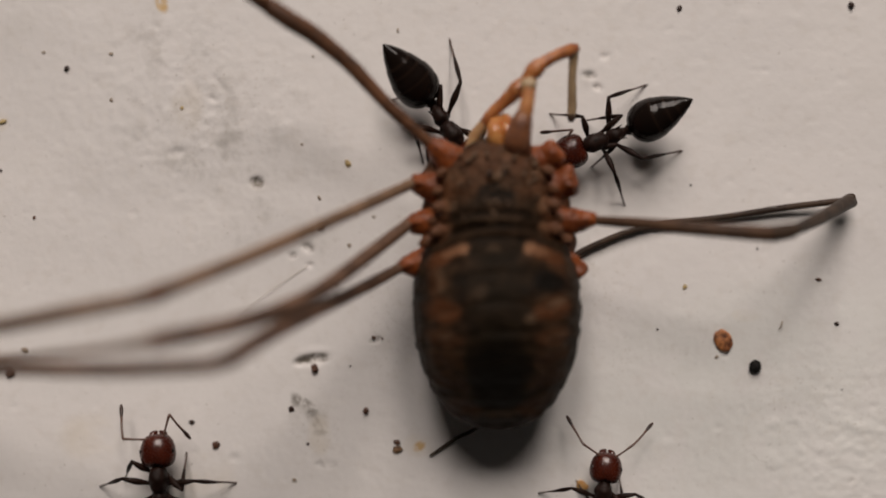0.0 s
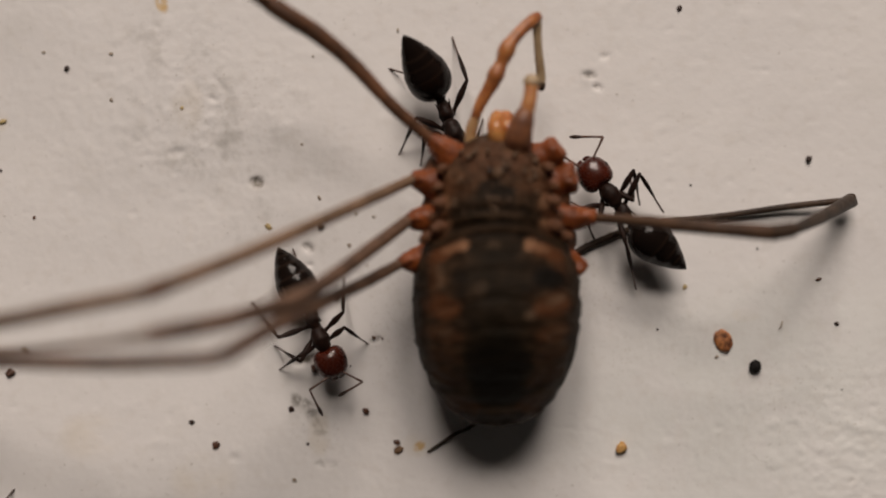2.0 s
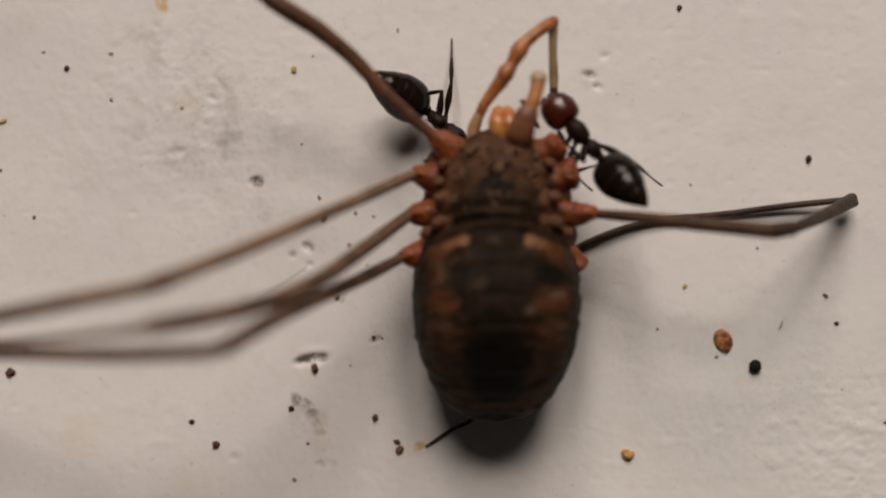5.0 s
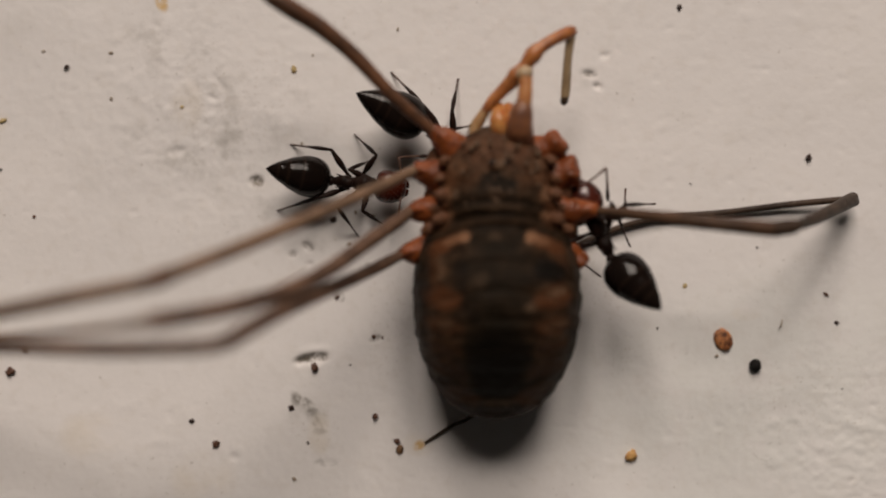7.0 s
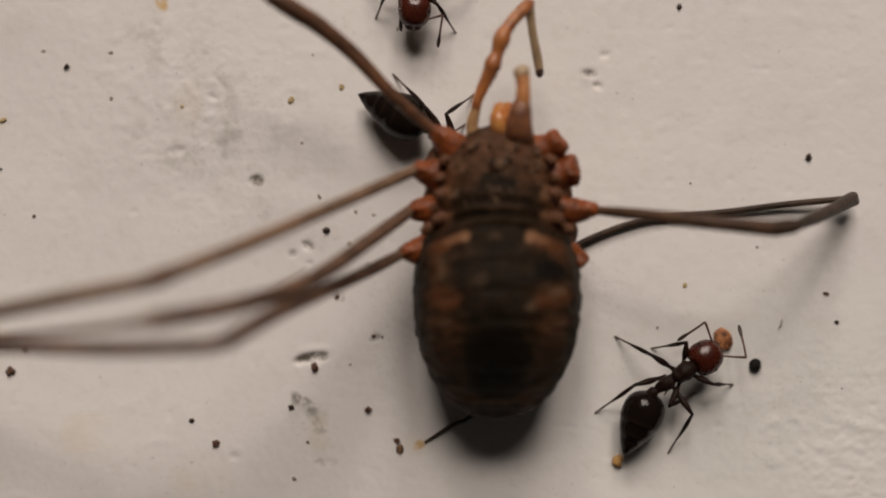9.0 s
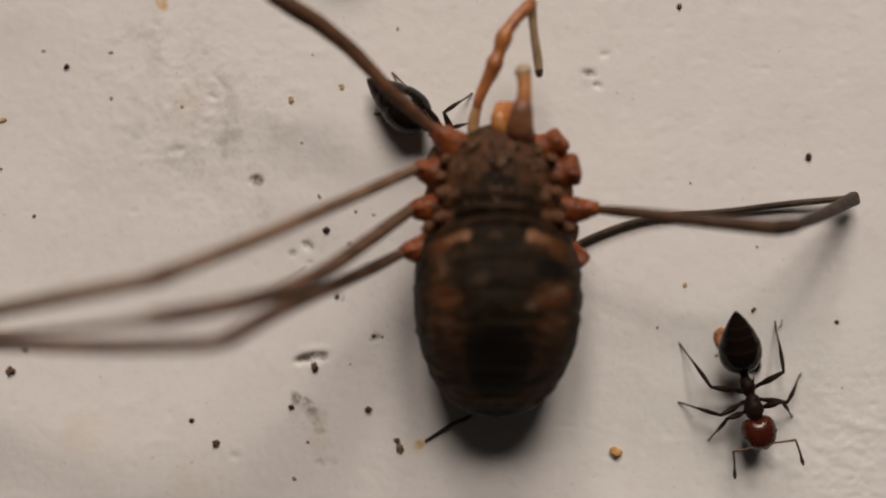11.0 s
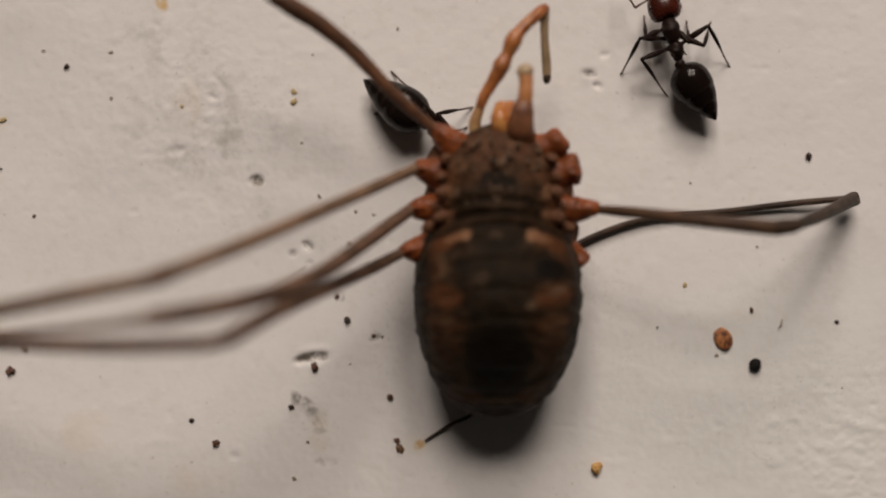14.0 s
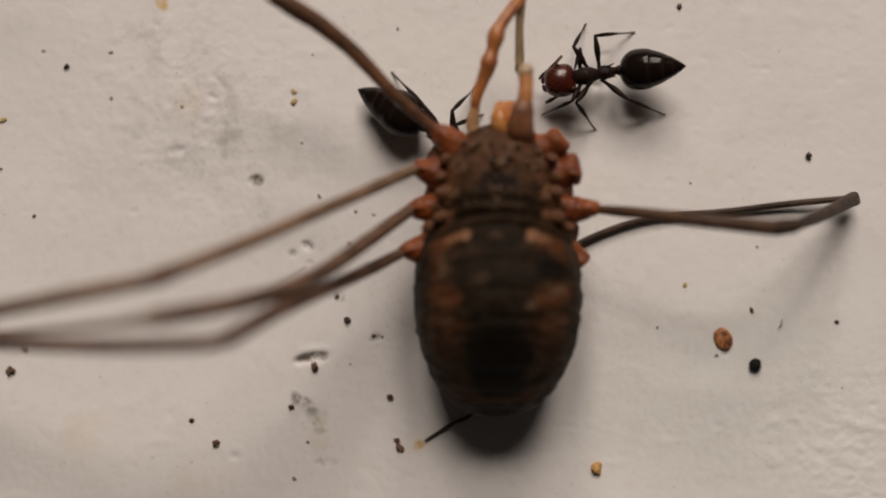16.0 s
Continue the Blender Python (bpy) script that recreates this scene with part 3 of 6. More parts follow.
    leg("brown fourth leg bent at the knee", [
        ("leg", [(-1.18, -0.15, 3.1), (-2.13, -0.65, 4.18), (-3.36, -1.22, 6.1), (-4.34, -1.70, 7.7), (-5.20, -2.23, 8.9)], [0.15, 0.18, 0.2, 0.215, 0.22], RAISED_LEG),
        ("knee", [(-5.20, -2.23, 8.9), (-5.65, -2.34, 9.1)], [0.2, 0.19], RAISED_LEG),
        ("shin", [(-5.65, -2.34, 9.1), (-8.07, -2.43, 8.7), (-11.06, -2.48, 7.3), (-15.62, -2.74, 3.56), (-19.51, -3.02, 0.4)], [0.185, 0.19, 0.185, 0.13, 0.1], RAISED_LEG)])
    folded = leg("brown leg folded back on itself", [
        ("leg", [(4.44, 1.10, 3.2), (5.71, 0.95, 3.9), (7.48, 0.71, 4.6), (9.21, 0.53, 4.6)], [0.13, 0.17, 0.205, 0.225], FOLDED_LEG),
        ("knee", [(9.21, 0.53, 4.6), (9.84, 0.61, 4.5)], [0.235, 0.215], DARK_LEG),
        ("shin", [(9.84, 0.61, 4.5), (11.19, 0.98, 2.8), (12.73, 1.49, 0.6)], [0.17, 0.19, 0.225], DARK_LEG),
        ("ankle", [(12.71, 1.60, 0.65), (12.83, 1.39, 0.5)], [0.2, 0.19], DARK_LEG),
        ("foot", [(12.76, 1.53, 0.5), (10.93, 1.37, 0.25), (8.82, 1.12, 0.16), (7.04, 0.98, 0.15), (5.80, 0.73, 0.15), (4.38, 0.16, 0.15), (3.66, -0.37, 0.15)], [0.10, 0.105, 0.10, 0.095, 0.105, 0.11, 0.1], DARK_LEG),
        ("toe", [(3.75, -0.30, 0.15), (2.95, -1.58, 0.15), (2.06, -3.54, 0.2), (1.45, -4.70, 0.3), (0.80, -5.31, 0.24), (0.28, -5.56, 0.14), (-0.57, -6.10, 0.07)], [0.115, 0.10, 0.08, 0.065, 0.06, 0.055, 0.035], DARK_LEG)])

    # jaws and feelers
    for s, x0 in ((-1, 1.65), (1, 1.99)):
        a, b, c = Vector((x0 + 0.1, 3.10, 3.0)), Vector((x0, 3.66, 3.3)), Vector((x0 - s * 0.05, 4.08, 3.0))
        jaw = part("jaw", bent(bmesh.new(), [a, b, c, c + (c - b) * 0.25], [0.26, 0.275, 0.22, 0.07], 16), AMBER, thing, "glossy amber jaw")
        part("claw", bent(bmesh.new(), [c, c + Vector((0, 0.1, -0.5)), c + Vector((-s * 0.1, 0.05, -1.0))], [0.2, 0.14, 0.04], 10), PALP, jaw)

    base = Vector((0.96, 3.24, 2.9))
    def rel(p):
        return Vector(p) - base
    palp = part("feeler", bent(bmesh.new(), [(0, 0, 0), rel((0.89, 3.61, 3)), rel((1.02, 4.15, 3.1))], [0.21, 0.18, 0.14], 14), PALP_PALE, thing, "orange jointed feeler with knobbly joints", at=base)
    part("feeler_thigh", bent(bmesh.new(), [rel((0.99, 4.06, 3.1)), rel((1.08, 4.38, 3.15)), rel((1.24, 4.72, 3.2)), rel((1.45, 5.14, 3.3))], [0.14, 0.16, 0.18, 0.23], 14), PALP, palp)
    part("feeler_knee", bent(bmesh.new(), [rel((1.39, 5.01, 3.3)), rel((1.50, 5.30, 3.35)), rel((1.63, 5.62, 3.35)), rel((1.76, 6.01, 3.4)), rel((1.87, 6.27, 3.4))], [0.18, 0.255, 0.185, 0.255, 0.2], 14), PALP, palp)
    part("feeler_shin", bent(bmesh.new(), [rel((1.84, 6.20, 3.4)), rel((2.14, 6.61, 3.3)), rel((2.48, 6.98, 3.1)), rel((2.64, 7.14, 2.95))], [0.19, 0.175, 0.19, 0.15], 14), PALP, palp)
    bend = Vector((2.60, 7.06, 3)) - base
    tip = [Vector(p) - base - bend for p in ((2.60, 7.06, 3.0), (2.68, 6.31, 2.8), (2.82, 5.53, 2.5), (2.86, 5.21, 2.4))]
    tarsus = part("feeler_tip", bent(bmesh.new(), tip, [0.145, 0.125, 0.14, 0.12], 12), PALP_GREY, palp, at=bend)
    part("toe", oval(bmesh.new(), tip[-1], (0.125, 0.19, 0.15)), DARK_LEG, tarsus)

    base2 = Vector((2.33, 3.15, 2.9))
    palp2 = part("feeler", bent(bmesh.new(), [Vector(p) - base2 for p in ((2.38, 2.96, 2.9), (2.24, 3.34, 3.5), (2.26, 3.81, 3.7), (2.34, 4.24, 3.7))], [0.38, 0.40, 0.34, 0.22], 14), PALP_BROWN, thing, "short broken feeler, brown with an orange stub", at=base2)
    part("feeler_stub", bent(bmesh.new(), [Vector(p) - base2 for p in ((2.31, 3.97, 3.7), (2.35, 4.27, 3.75), (2.37, 4.63, 3.75), (2.36, 4.98, 3.7))], [0.2, 0.215, 0.2, 0.21], 14), STUB, palp2)
    part("stub_end", oval(bmesh.new(), Vector((2.36, 5.01, 3.7)) - base2, (0.25, 0.22, 0.23), lump=0.25), PALP_GREY, palp2)
    return thing, palp, tarsus, palp2, first, second, folded


# ---- an ant ----
# root on the thorax, knee and toe of each leg on a standing ant of size 1, mirrored for the other side
LEG_PLAN = {
    "front": ((0.44, 0.15), (0.32, 0.80), (1.05, 1.25)),
    "middle": ((0.14, 0.18), (0.00, 0.98), (-0.15, 1.98)),
    "hind": ((-0.18, 0.15), (-0.70, 0.95), (-1.95, 1.52)),
}
LEG_NAMES = ("front_right", "front_left", "middle_right", "middle_left", "hind_right", "hind_left", "feeler_right", "feeler_left")
HIP_HEIGHT, FEELER_ROOT, SCAPE, FUNICLE = 0.86, (0.36, 0.19), 0.74, 0.92
HEAD_AT = (1.1, 0, 0.98)


def two_tone(ob, tail_from, material):
    """Gives the faces from number tail_from on a second material."""
    ob.data.materials.append(material)
    for p in ob.data.polygons[tail_from:]:
        p.material_index = 1
    return ob


def ant(size, label, long=1.02, longlegs=1.0):
    s = size
    thing = new("ant")
    tagged(thing, label, "ant", group="ants round the harvestman")
    # thorax with shoulders, waist and two spines
    bm = bmesh.new()
    bent(bm, [(0.68 * s, 0, 0.84 * s), (0.56 * s, 0, 0.9 * s), (0.36 * s, 0, 0.95 * s), (0.12 * s, 0, 0.92 * s), (-0.04 * s, 0, 0.84 * s), (-0.26 * s, 0, 0.88 * s), (-0.44 * s, 0, 0.84 * s), (-0.54 * s, 0, 0.76 * s)],
         [0.12 * s, 0.23 * s, 0.28 * s, 0.235 * s, 0.16 * s, 0.22 * s, 0.2 * s, 0.09 * s], 18)
    for q in bm.verts:
        q.co += Vector((0.6, 1, 1)) * 0.045 * s * MM * noise.noise(q.co * 5200 / s + Vector((s * 40, 0, 0)))
    thorax = part("thorax", bm, DARK, thing, at=(0, 0, 0.12 * s))
    for e in (-1, 1):
        part("spine", bent(bmesh.new(), [(-0.34 * s, e * 0.13 * s, 0.97 * s), (-0.58 * s, e * 0.21 * s, 1.1 * s)], [0.05 * s, 0.01 * s], 6, steps=3), DARK, thorax)
    bm = bmesh.new()
    bent(bm, [(-0.45 * s, 0, 0.78 * s), (-0.56 * s, 0, 0.82 * s), (-0.65 * s, 0, 0.76 * s), (-0.74 * s, 0, 0.82 * s), (-0.94 * s, 0, 0.74 * s)], [0.08 * s, 0.155 * s, 0.08 * s, 0.17 * s, 0.13 * s], 10, steps=4)
    part("waist", bm, DARK, thing, at=(0, 0, 0.12 * s))
    # gaster: heart-shaped, in overlapping plates, drawn out to a point
    bm = bmesh.new()
    prof = [(0.0, 0.06), (-0.04, 0.22), (-0.10, 0.36), (-0.20, 0.49), (-0.34, 0.585), (-0.50, 0.63), (-0.70, 0.635), (-0.85, 0.615), (-0.945, 0.592), (-0.965, 0.570), (-1.1, 0.53), (-1.25, 0.47), (-1.36, 0.415), (-1.38, 0.394),
            (-1.52, 0.325), (-1.645, 0.255), (-1.665, 0.235), (-1.78, 0.16), (-1.88, 0.08), (-1.95, 0.015)]
    tube(bm, [(x * s * long, 0, (0.02 + 0.05 * abs(x) - 0.015 * x * x) * s) for x, r in prof], [r * s for x, r in prof], 28, 0.86)
    gaster = part("gaster", bm, BLACK, thing, "glossy black pointed gaster", at=(-0.78 * s, 0, 0.82 * s))
    # head: broadest behind the eyes, notched at the back, narrowing to the jaws
    bm = bmesh.new()
    prof = [(-0.49, 0.10), (-0.47, 0.26), (-0.40, 0.40), (-0.27, 0.485), (-0.08, 0.515), (0.12, 0.495), (0.30, 0.43), (0.42, 0.33), (0.47, 0.22), (0.485, 0.08)]
    tube(bm, [(x * s, 0, -0.05 * s * max(x, 0)) for x, r in prof], [r * s for x, r in prof], 24, 0.76)
    for q in bm.verts:
        if q.co.x < -0.3 * s * MM:
            q.co.x += 0.10 * s * MM * max(0.0, 1 - abs(q.co.y) / (0.28 * s * MM))
    head = part("head", bm, RED, thing, "shiny dark red rounded head", at=[v * s for v in HEAD_AT])
    joints = {}
    for side, e in (("right", -1), ("left", 1)):
        part("eye", oval(bmesh.new(), (0.02 * s, e * 0.455 * s, 0.12 * s), (0.075 * s, 0.05 * s, 0.07 * s), u=10, v=8), EYE, head, "small black eye")
        part("mandible", bent(bmesh.new(), [(0.34 * s, e * 0.17 * s, -0.08 * s), (0.46 * s, e * 0.15 * s, -0.13 * s), (0.54 * s, e * 0.03 * s, -0.17 * s)], [0.12 * s, 0.11 * s, 0.04 * s], 8, steps=3), RED, head)
        # a feeler lies along x from its root; the funicle turns on the scape's end
        fx, fy = FEELER_ROOT
        scape = part("antenna", bent(bmesh.new(), [(0, 0, 0), (SCAPE * 0.5 * s, 0, 0.10 * s), (SCAPE * s, 0, 0.10 * s)], [0.034 * s, 0.03 * s, 0.042 * s], 8, steps=4), FEELER, head, at=(fx * s, e * fy * s, 0.12 * s))
        bm = bent(bmesh.new(), [(0, 0, 0), (FUNICLE * 0.35 * s, 0, -0.12 * s), (FUNICLE * 0.68 * s, 0, -0.34 * s)], [0.034 * s, 0.032 * s, 0.038 * s], 8, steps=4)
        count = len(bm.faces)
        bent(bm, [(FUNICLE * 0.66 * s, 0, -0.33 * s), (FUNICLE * 0.84 * s, 0, -0.44 * s), (FUNICLE * s, 0, -0.52 * s)], [0.042 * s, 0.062 * s, 0.035 * s], 8, steps=3)
        funicle = two_tone(part("funicle", bm, FEELER, scape, at=(SCAPE * s, 0, 0.10 * s)), count, CLUB)
        joints["feeler_" + side] = (scape, funicle)
    for kind, (root, knee, toe) in LEG_PLAN.items():
        for side, e in (("right", -1), ("left", 1)):
            la, lb = math.dist(root, knee) * s * longlegs, math.dist(knee, toe) * s * longlegs
            thigh = part("leg", bent(bmesh.new(), [(0, 0, 0), (la * 0.2, 0, 0.02 * s), (la * 0.55, 0, 0.19 * s), (la, 0, 0.30 * s)], [0.085 * s, 0.055 * s, 0.098 * s, 0.05 * s], 10, steps=4), DARK, thing, at=(root[0] * s, e * root[1] * s, HIP_HEIGHT * s))
            bm = bent(bmesh.new(), [(-0.02 * s, 0, 0), (lb * 0.26, 0, -0.26 * s), (lb * 0.54, 0, -0.60 * s)], [0.042 * s, 0.066 * s, 0.04 * s], 8, steps=4)
            count = len(bm.faces)
            bent(bm, [(lb * 0.53, 0, -0.59 * s), (lb * 0.72, 0, -0.88 * s), (lb * 0.94, 0, -1.115 * s), (lb, 0, -1.13 * s)], [0.036 * s, 0.028 * s, 0.03 * s, 0.02 * s], 6, steps=3)
            shin = two_tone(part("shin", bm, DARK, thigh, at=(la, 0, 0.30 * s)), count, FOOT)
            joints[kind + "_" + side] = (thigh, shin)
    return {"thing": thing, "gaster": gaster, "head": head, "joints": joints, "size": s, "longlegs": longlegs, "plants": {}, "knees": {}}


def plant(a, t, rear="", fore="", **feet):
    """Where toes rest on the paint, and where feelers point, at t seconds: names as in LEG_NAMES, places in millimetres. rear and fore name the legs whose knees point back or ahead, not outwards."""
    a["plants"][t] = feet
    a["knees"][t] = {**{n: -1 for n in rear.split()}, **{n: 1 for n in fore.split()}}


def reach(root, target, la, lb, side, ahead=0):
    """The turns of two hinged pieces from root to target, with the joint on the outer side, or ahead (1) or behind (-1)."""
    dx, dy = target[0] - root[0], target[1] - root[1]
    d = min(max(math.hypot(dx, dy), abs(la - lb) + 0.05 * lb), (la + lb) * 0.999)
    lift = math.acos(max(-1, min(1, (la * la + d * d - lb * lb) / (2 * la * d))))
    aim = math.atan2(dy, dx)
    first = max((aim + lift, aim - lift), key=lambda v: math.cos(v) * ahead if ahead else math.sin(v) * side)
    kx, ky = la * math.cos(first), la * math.sin(first)
    second = math.atan2(d * math.sin(aim) - ky, d * math.cos(aim) - kx) - first
    return math.degrees(first), math.degrees((second + math.pi) % (2 * math.pi) - math.pi)


def walk_ant(a, seed, rows):
    """Rows: seconds, place, height, heading, and the gaster's turn and lift. The toes stand where plant() says, and else step with the way gone; the feelers sway."""
    rng = random.Random(seed)
    s, plants = a["size"], a["plants"]
    full = []
    for r, q in zip(rows, rows[1:]):
        full.append(r)
        steps = int(abs(q[4] - r[4]) // 80) + 1
        full += [tuple(u + (v - u) * k / steps for u, v in zip(r, q)) for k in range(1, steps)]
    full.append(rows[-1])
    for t in plants:
        if all(abs(r[0] - t) > 0.02 for r in full):
            full.append((t, *(float(np.interp(t, [r[0] for r in rows], [r[k] for r in rows])) for k in range(1, 7))))
    full.sort()
    walk(a["thing"], [(t, pose(x * MM, y * MM, z * MM, 0, 0, h)) for t, x, y, z, h, g, l in full])
    walk(a["gaster"], [(t, pose(-0.78 * s * MM, 0, 0.82 * s * MM, 0, l, g)) for t, x, y, z, h, g, l in full])
    gone, way = 0.0, []
    for i, r in enumerate(full):
        if i:
            p = full[i - 1]
            gone += min(math.dist(r[1:3], p[1:3]) + abs(r[4] - p[4]) * 0.012, 1.3)
        way.append(gone)
    times = sorted(plants)

    def planted(name, r):
        """The place of the toe at row r, if it rests there, carried on while the ant stands."""
        for t in times:
            if abs(t - r[0]) < 0.02 and name in plants[t]:
                return plants[t][name]
        before, after = [t for t in times if t <= r[0] and name in plants[t]], [t for t in times if t > r[0] and name in plants[t]]
        if before and after and after[0] - before[-1] < 2.4:
            u, v = plants[before[-1]][name], plants[after[0]][name]
            k = (r[0] - before[-1]) / (after[0] - before[-1])
            near = [q for q in full if before[-1] - 0.01 <= q[0] <= after[0] + 0.01]
            if max(math.dist(q[1:3], r[1:3]) for q in near) < 1.6:
                return u[0] + (v[0] - u[0]) * k, u[1] + (v[1] - u[1]) * k
        return None

    for name in LEG_NAMES:
        kind, side = name.split("_")
        e = 1 if side == "left" else -1
        first, second = a["joints"][name]
        feeler = kind == "feeler"
        phase = 0 if (kind in ("front", "hind")) == (e > 0) else math.pi
        if feeler:
            root, la, lb = (HEAD_AT[0] + FEELER_ROOT[0], e * FEELER_ROOT[1]), SCAPE, FUNICLE
            rest = (root[0] + 0.85, e * 0.85)
        else:
            (rx, ry), knee, toe = LEG_PLAN[kind]
            la, lb = math.dist((rx, ry), knee) * a["longlegs"], math.dist(knee, toe) * a["longlegs"]
            root, rest = (rx, e * ry), (toe[0], e * toe[1])
        off, own = rng.uniform(0, 6), (rng.uniform(-0.12, 0.12), rng.uniform(-0.12, 0.12))
        turns = []
        for r, w in zip(full, way):
            place = planted(name, r)
            if place:
                c, n = math.cos(radians(r[4])), math.sin(radians(r[4]))
                dx, dy = place[0] - r[1], place[1] - r[2]
                target = ((dx * c + dy * n) / s, (dy * c - dx * n) / s)
            elif feeler:
                target = (rest[0] + 0.22 * math.sin(r[0] * 2.9 + off), rest[1] + 0.25 * math.sin(r[0] * 4.1 + off))
            else:
                target = (rest[0] + own[0] + 0.36 * math.sin(w * 2.6 + phase), rest[1] + own[1])
            knees = [a["knees"][t].get(name, 0) for t in times if t <= r[0] + 0.02]
            turns.append((r[0], *reach(root, target, la, lb, e, knees[-1] if place and knees else 0)))
        for ob, k in ((first, 1), (second, 2)):
            at, line, last = ob.location.copy(), [], None
            for row in turns:
                v = row[k]
                if last is not None:
                    v -= 360 * round((v - last[1]) / 360)
                    hops = int(abs(v - last[1]) // 85)
                    line += [(last[0] + (row[0] - last[0]) * h / (hops + 1), last[1] + (v - last[1]) * h / (hops + 1)) for h in range(1, hops + 1)]
                line.append((row[0], v))
                last = (row[0], v)
            walk(ob, [(t, Matrix.Translation(at) @ pose(0, 0, 0, 0, 0, v)) for t, v in line])


HARVESTMAN = harvestman()
ANTS = {
    "a": ant(1.1, "black ant with raised pointed gaster, head under the harvestman", 1.13, 1.06),
    "b": ant(1.04, "black ant with dark red head beside the harvestman", 1.07, 1.05),
    "c": ant(1.08, "large black ant with dark red head, walking fast", 1.02, 1.05),
    "d": ant(0.98, "small black ant with dark red head on white paint", 1.02, 1.05),
    "e": ant(1, "black ant with dark red head hurrying over the paint", 1.05, 1.05),
    "f": ant(1, "black ant with dark red head near the raised legs", 1.05, 1.05),
}


# ---- specks and crumbs ----
def lump(name, place, r, material, label, category, turn=0, seed=0, uneven=0.55):
    x, y = place
    bm = oval(bmesh.new(), (0, 0, 0), r, Matrix.Rotation(radians(turn), 3, "Z"), uneven, seed, 16, 12)
    for q in bm.verts:
        q.co.z = max(q.co.z, -r[2] * 0.75 * MM)
    return tagged(part(name, bm, material, at=(x, y, r[2] * 0.72)), label, category, group="specks on the paint")


SPECKS = [
    (-10.48, 6.16, 0.089, 2), (-11.88, 5.71, 0.107, 0), (-12.91, 0.98, 0.071, 1), (-13.68, -3.91, 0.161, 1), (-13.21, -3.21, 0.143, 2),
    (-7.93, -5.46, 0.107, 0), (-7.16, -6.18, 0.14, 1), (-4.79, -5.05, 0.107, 0), (-3.91, 1.61, 0.089, 2), (-1.45, -6.11, 0.125, 1),
    (12.43, -2.36, 0.089, 0), (6.77, -2.54, 0.045, 0), (-1.43, 6.91, 0.071, 2), (-4.11, 6.09, 0.054, 2), (7.46, 7.59, 0.107, 0),
    (-4.70, -7.30, 0.071, 2), (-3.34, -1.55, 0.107, 1), (7.82, 2.02, 0.036, 0), (-2.75, 1.12, 0.071, 2), (-2.96, 0.11, 0.071, 2),
    (-13.91, 4.02, 0.143, 3), (7.64, -1.20, 0.107, 3), (-8.25, 4.45, 0.071, 3), (-4.27, -6.16, 0.054, 0), (-13.98, 2.48, 0.071, 0),
    (-12.62, 6.21, 0.071, 2), (-10.48, 4.71, 0.071, 2), (-3.38, -1.14, 0.054, 2), (-2.20, 1.02, 0.071, 2), (-4.45, 3.30, 0.054, 2),
    (8.64, -3.41, 0.071, 2), (-2.18, -2.80, 0.07, 1), (-1.91, -2.84, 0.055, 1), (-2.39, -0.52, 0.054, 2), (-2.93, -3.70, 0.036, 0), (9.93, 0.02, 0.036, 0), (12.61, -4.45, 0.036, 0),
]
for i, (x, y, r, m) in enumerate(SPECKS):
    lump("dirt_speck", (x, y), (r * 0.8, r * 0.8 * (0.6 + 0.15 * (i % 4)), r * (0.4, 0.4, 0.2, 0.18)[m]), (GRIT, BROWN_GRIT, GREY_GRIT, PALE_CRUMB)[m],
         ("tiny black grain of dirt on white paint", "tiny brown grain of dirt on white paint", "tiny grey flake of dirt on white paint", "tiny yellowish crumb on white paint")[m], "speck", i * 37, i, 0.8)

lump("seed_scale", (8.84, -2.88), (0.28, 0.37, 0.08), SCALE, "oval orange-brown seed scale with dark flecks lying flat", "seed scale", 25, 3, 0.16)
lump("black_grain", (9.84, -3.70), (0.19, 0.2, 0.15), BLACK_GRAIN, "round black grain on white paint", "grain", 0, 5, 0.25)
lump("bud_scale", (-4.05, -3.77), (0.1, 0.14, 0.09), BROWN_GRIT, "dark brown grain in a chip of the paint", "grain", 20, 8, 0.4)


def fibre(place_a, place_b, place_c, r, label, material=GREY_GRIT):
    bm = bent(bmesh.new(), [(*place_a, 0.05), (*place_b, 0.1), (*place_c, 0.05)], [r, r, r * 0.7], 6)
    return tagged(part("fibre", bm, material), label, "fibre")


fibre((-4.27, -0.52), (-6.14, -1.86), (-7.36, -3.41), 0.008, "fine pale hair lying on white paint", HAIR)
fibre((10.71, -2.27), (10.66, -2.43), (10.61, -2.55), 0.022, "short dark splinter on white paint")


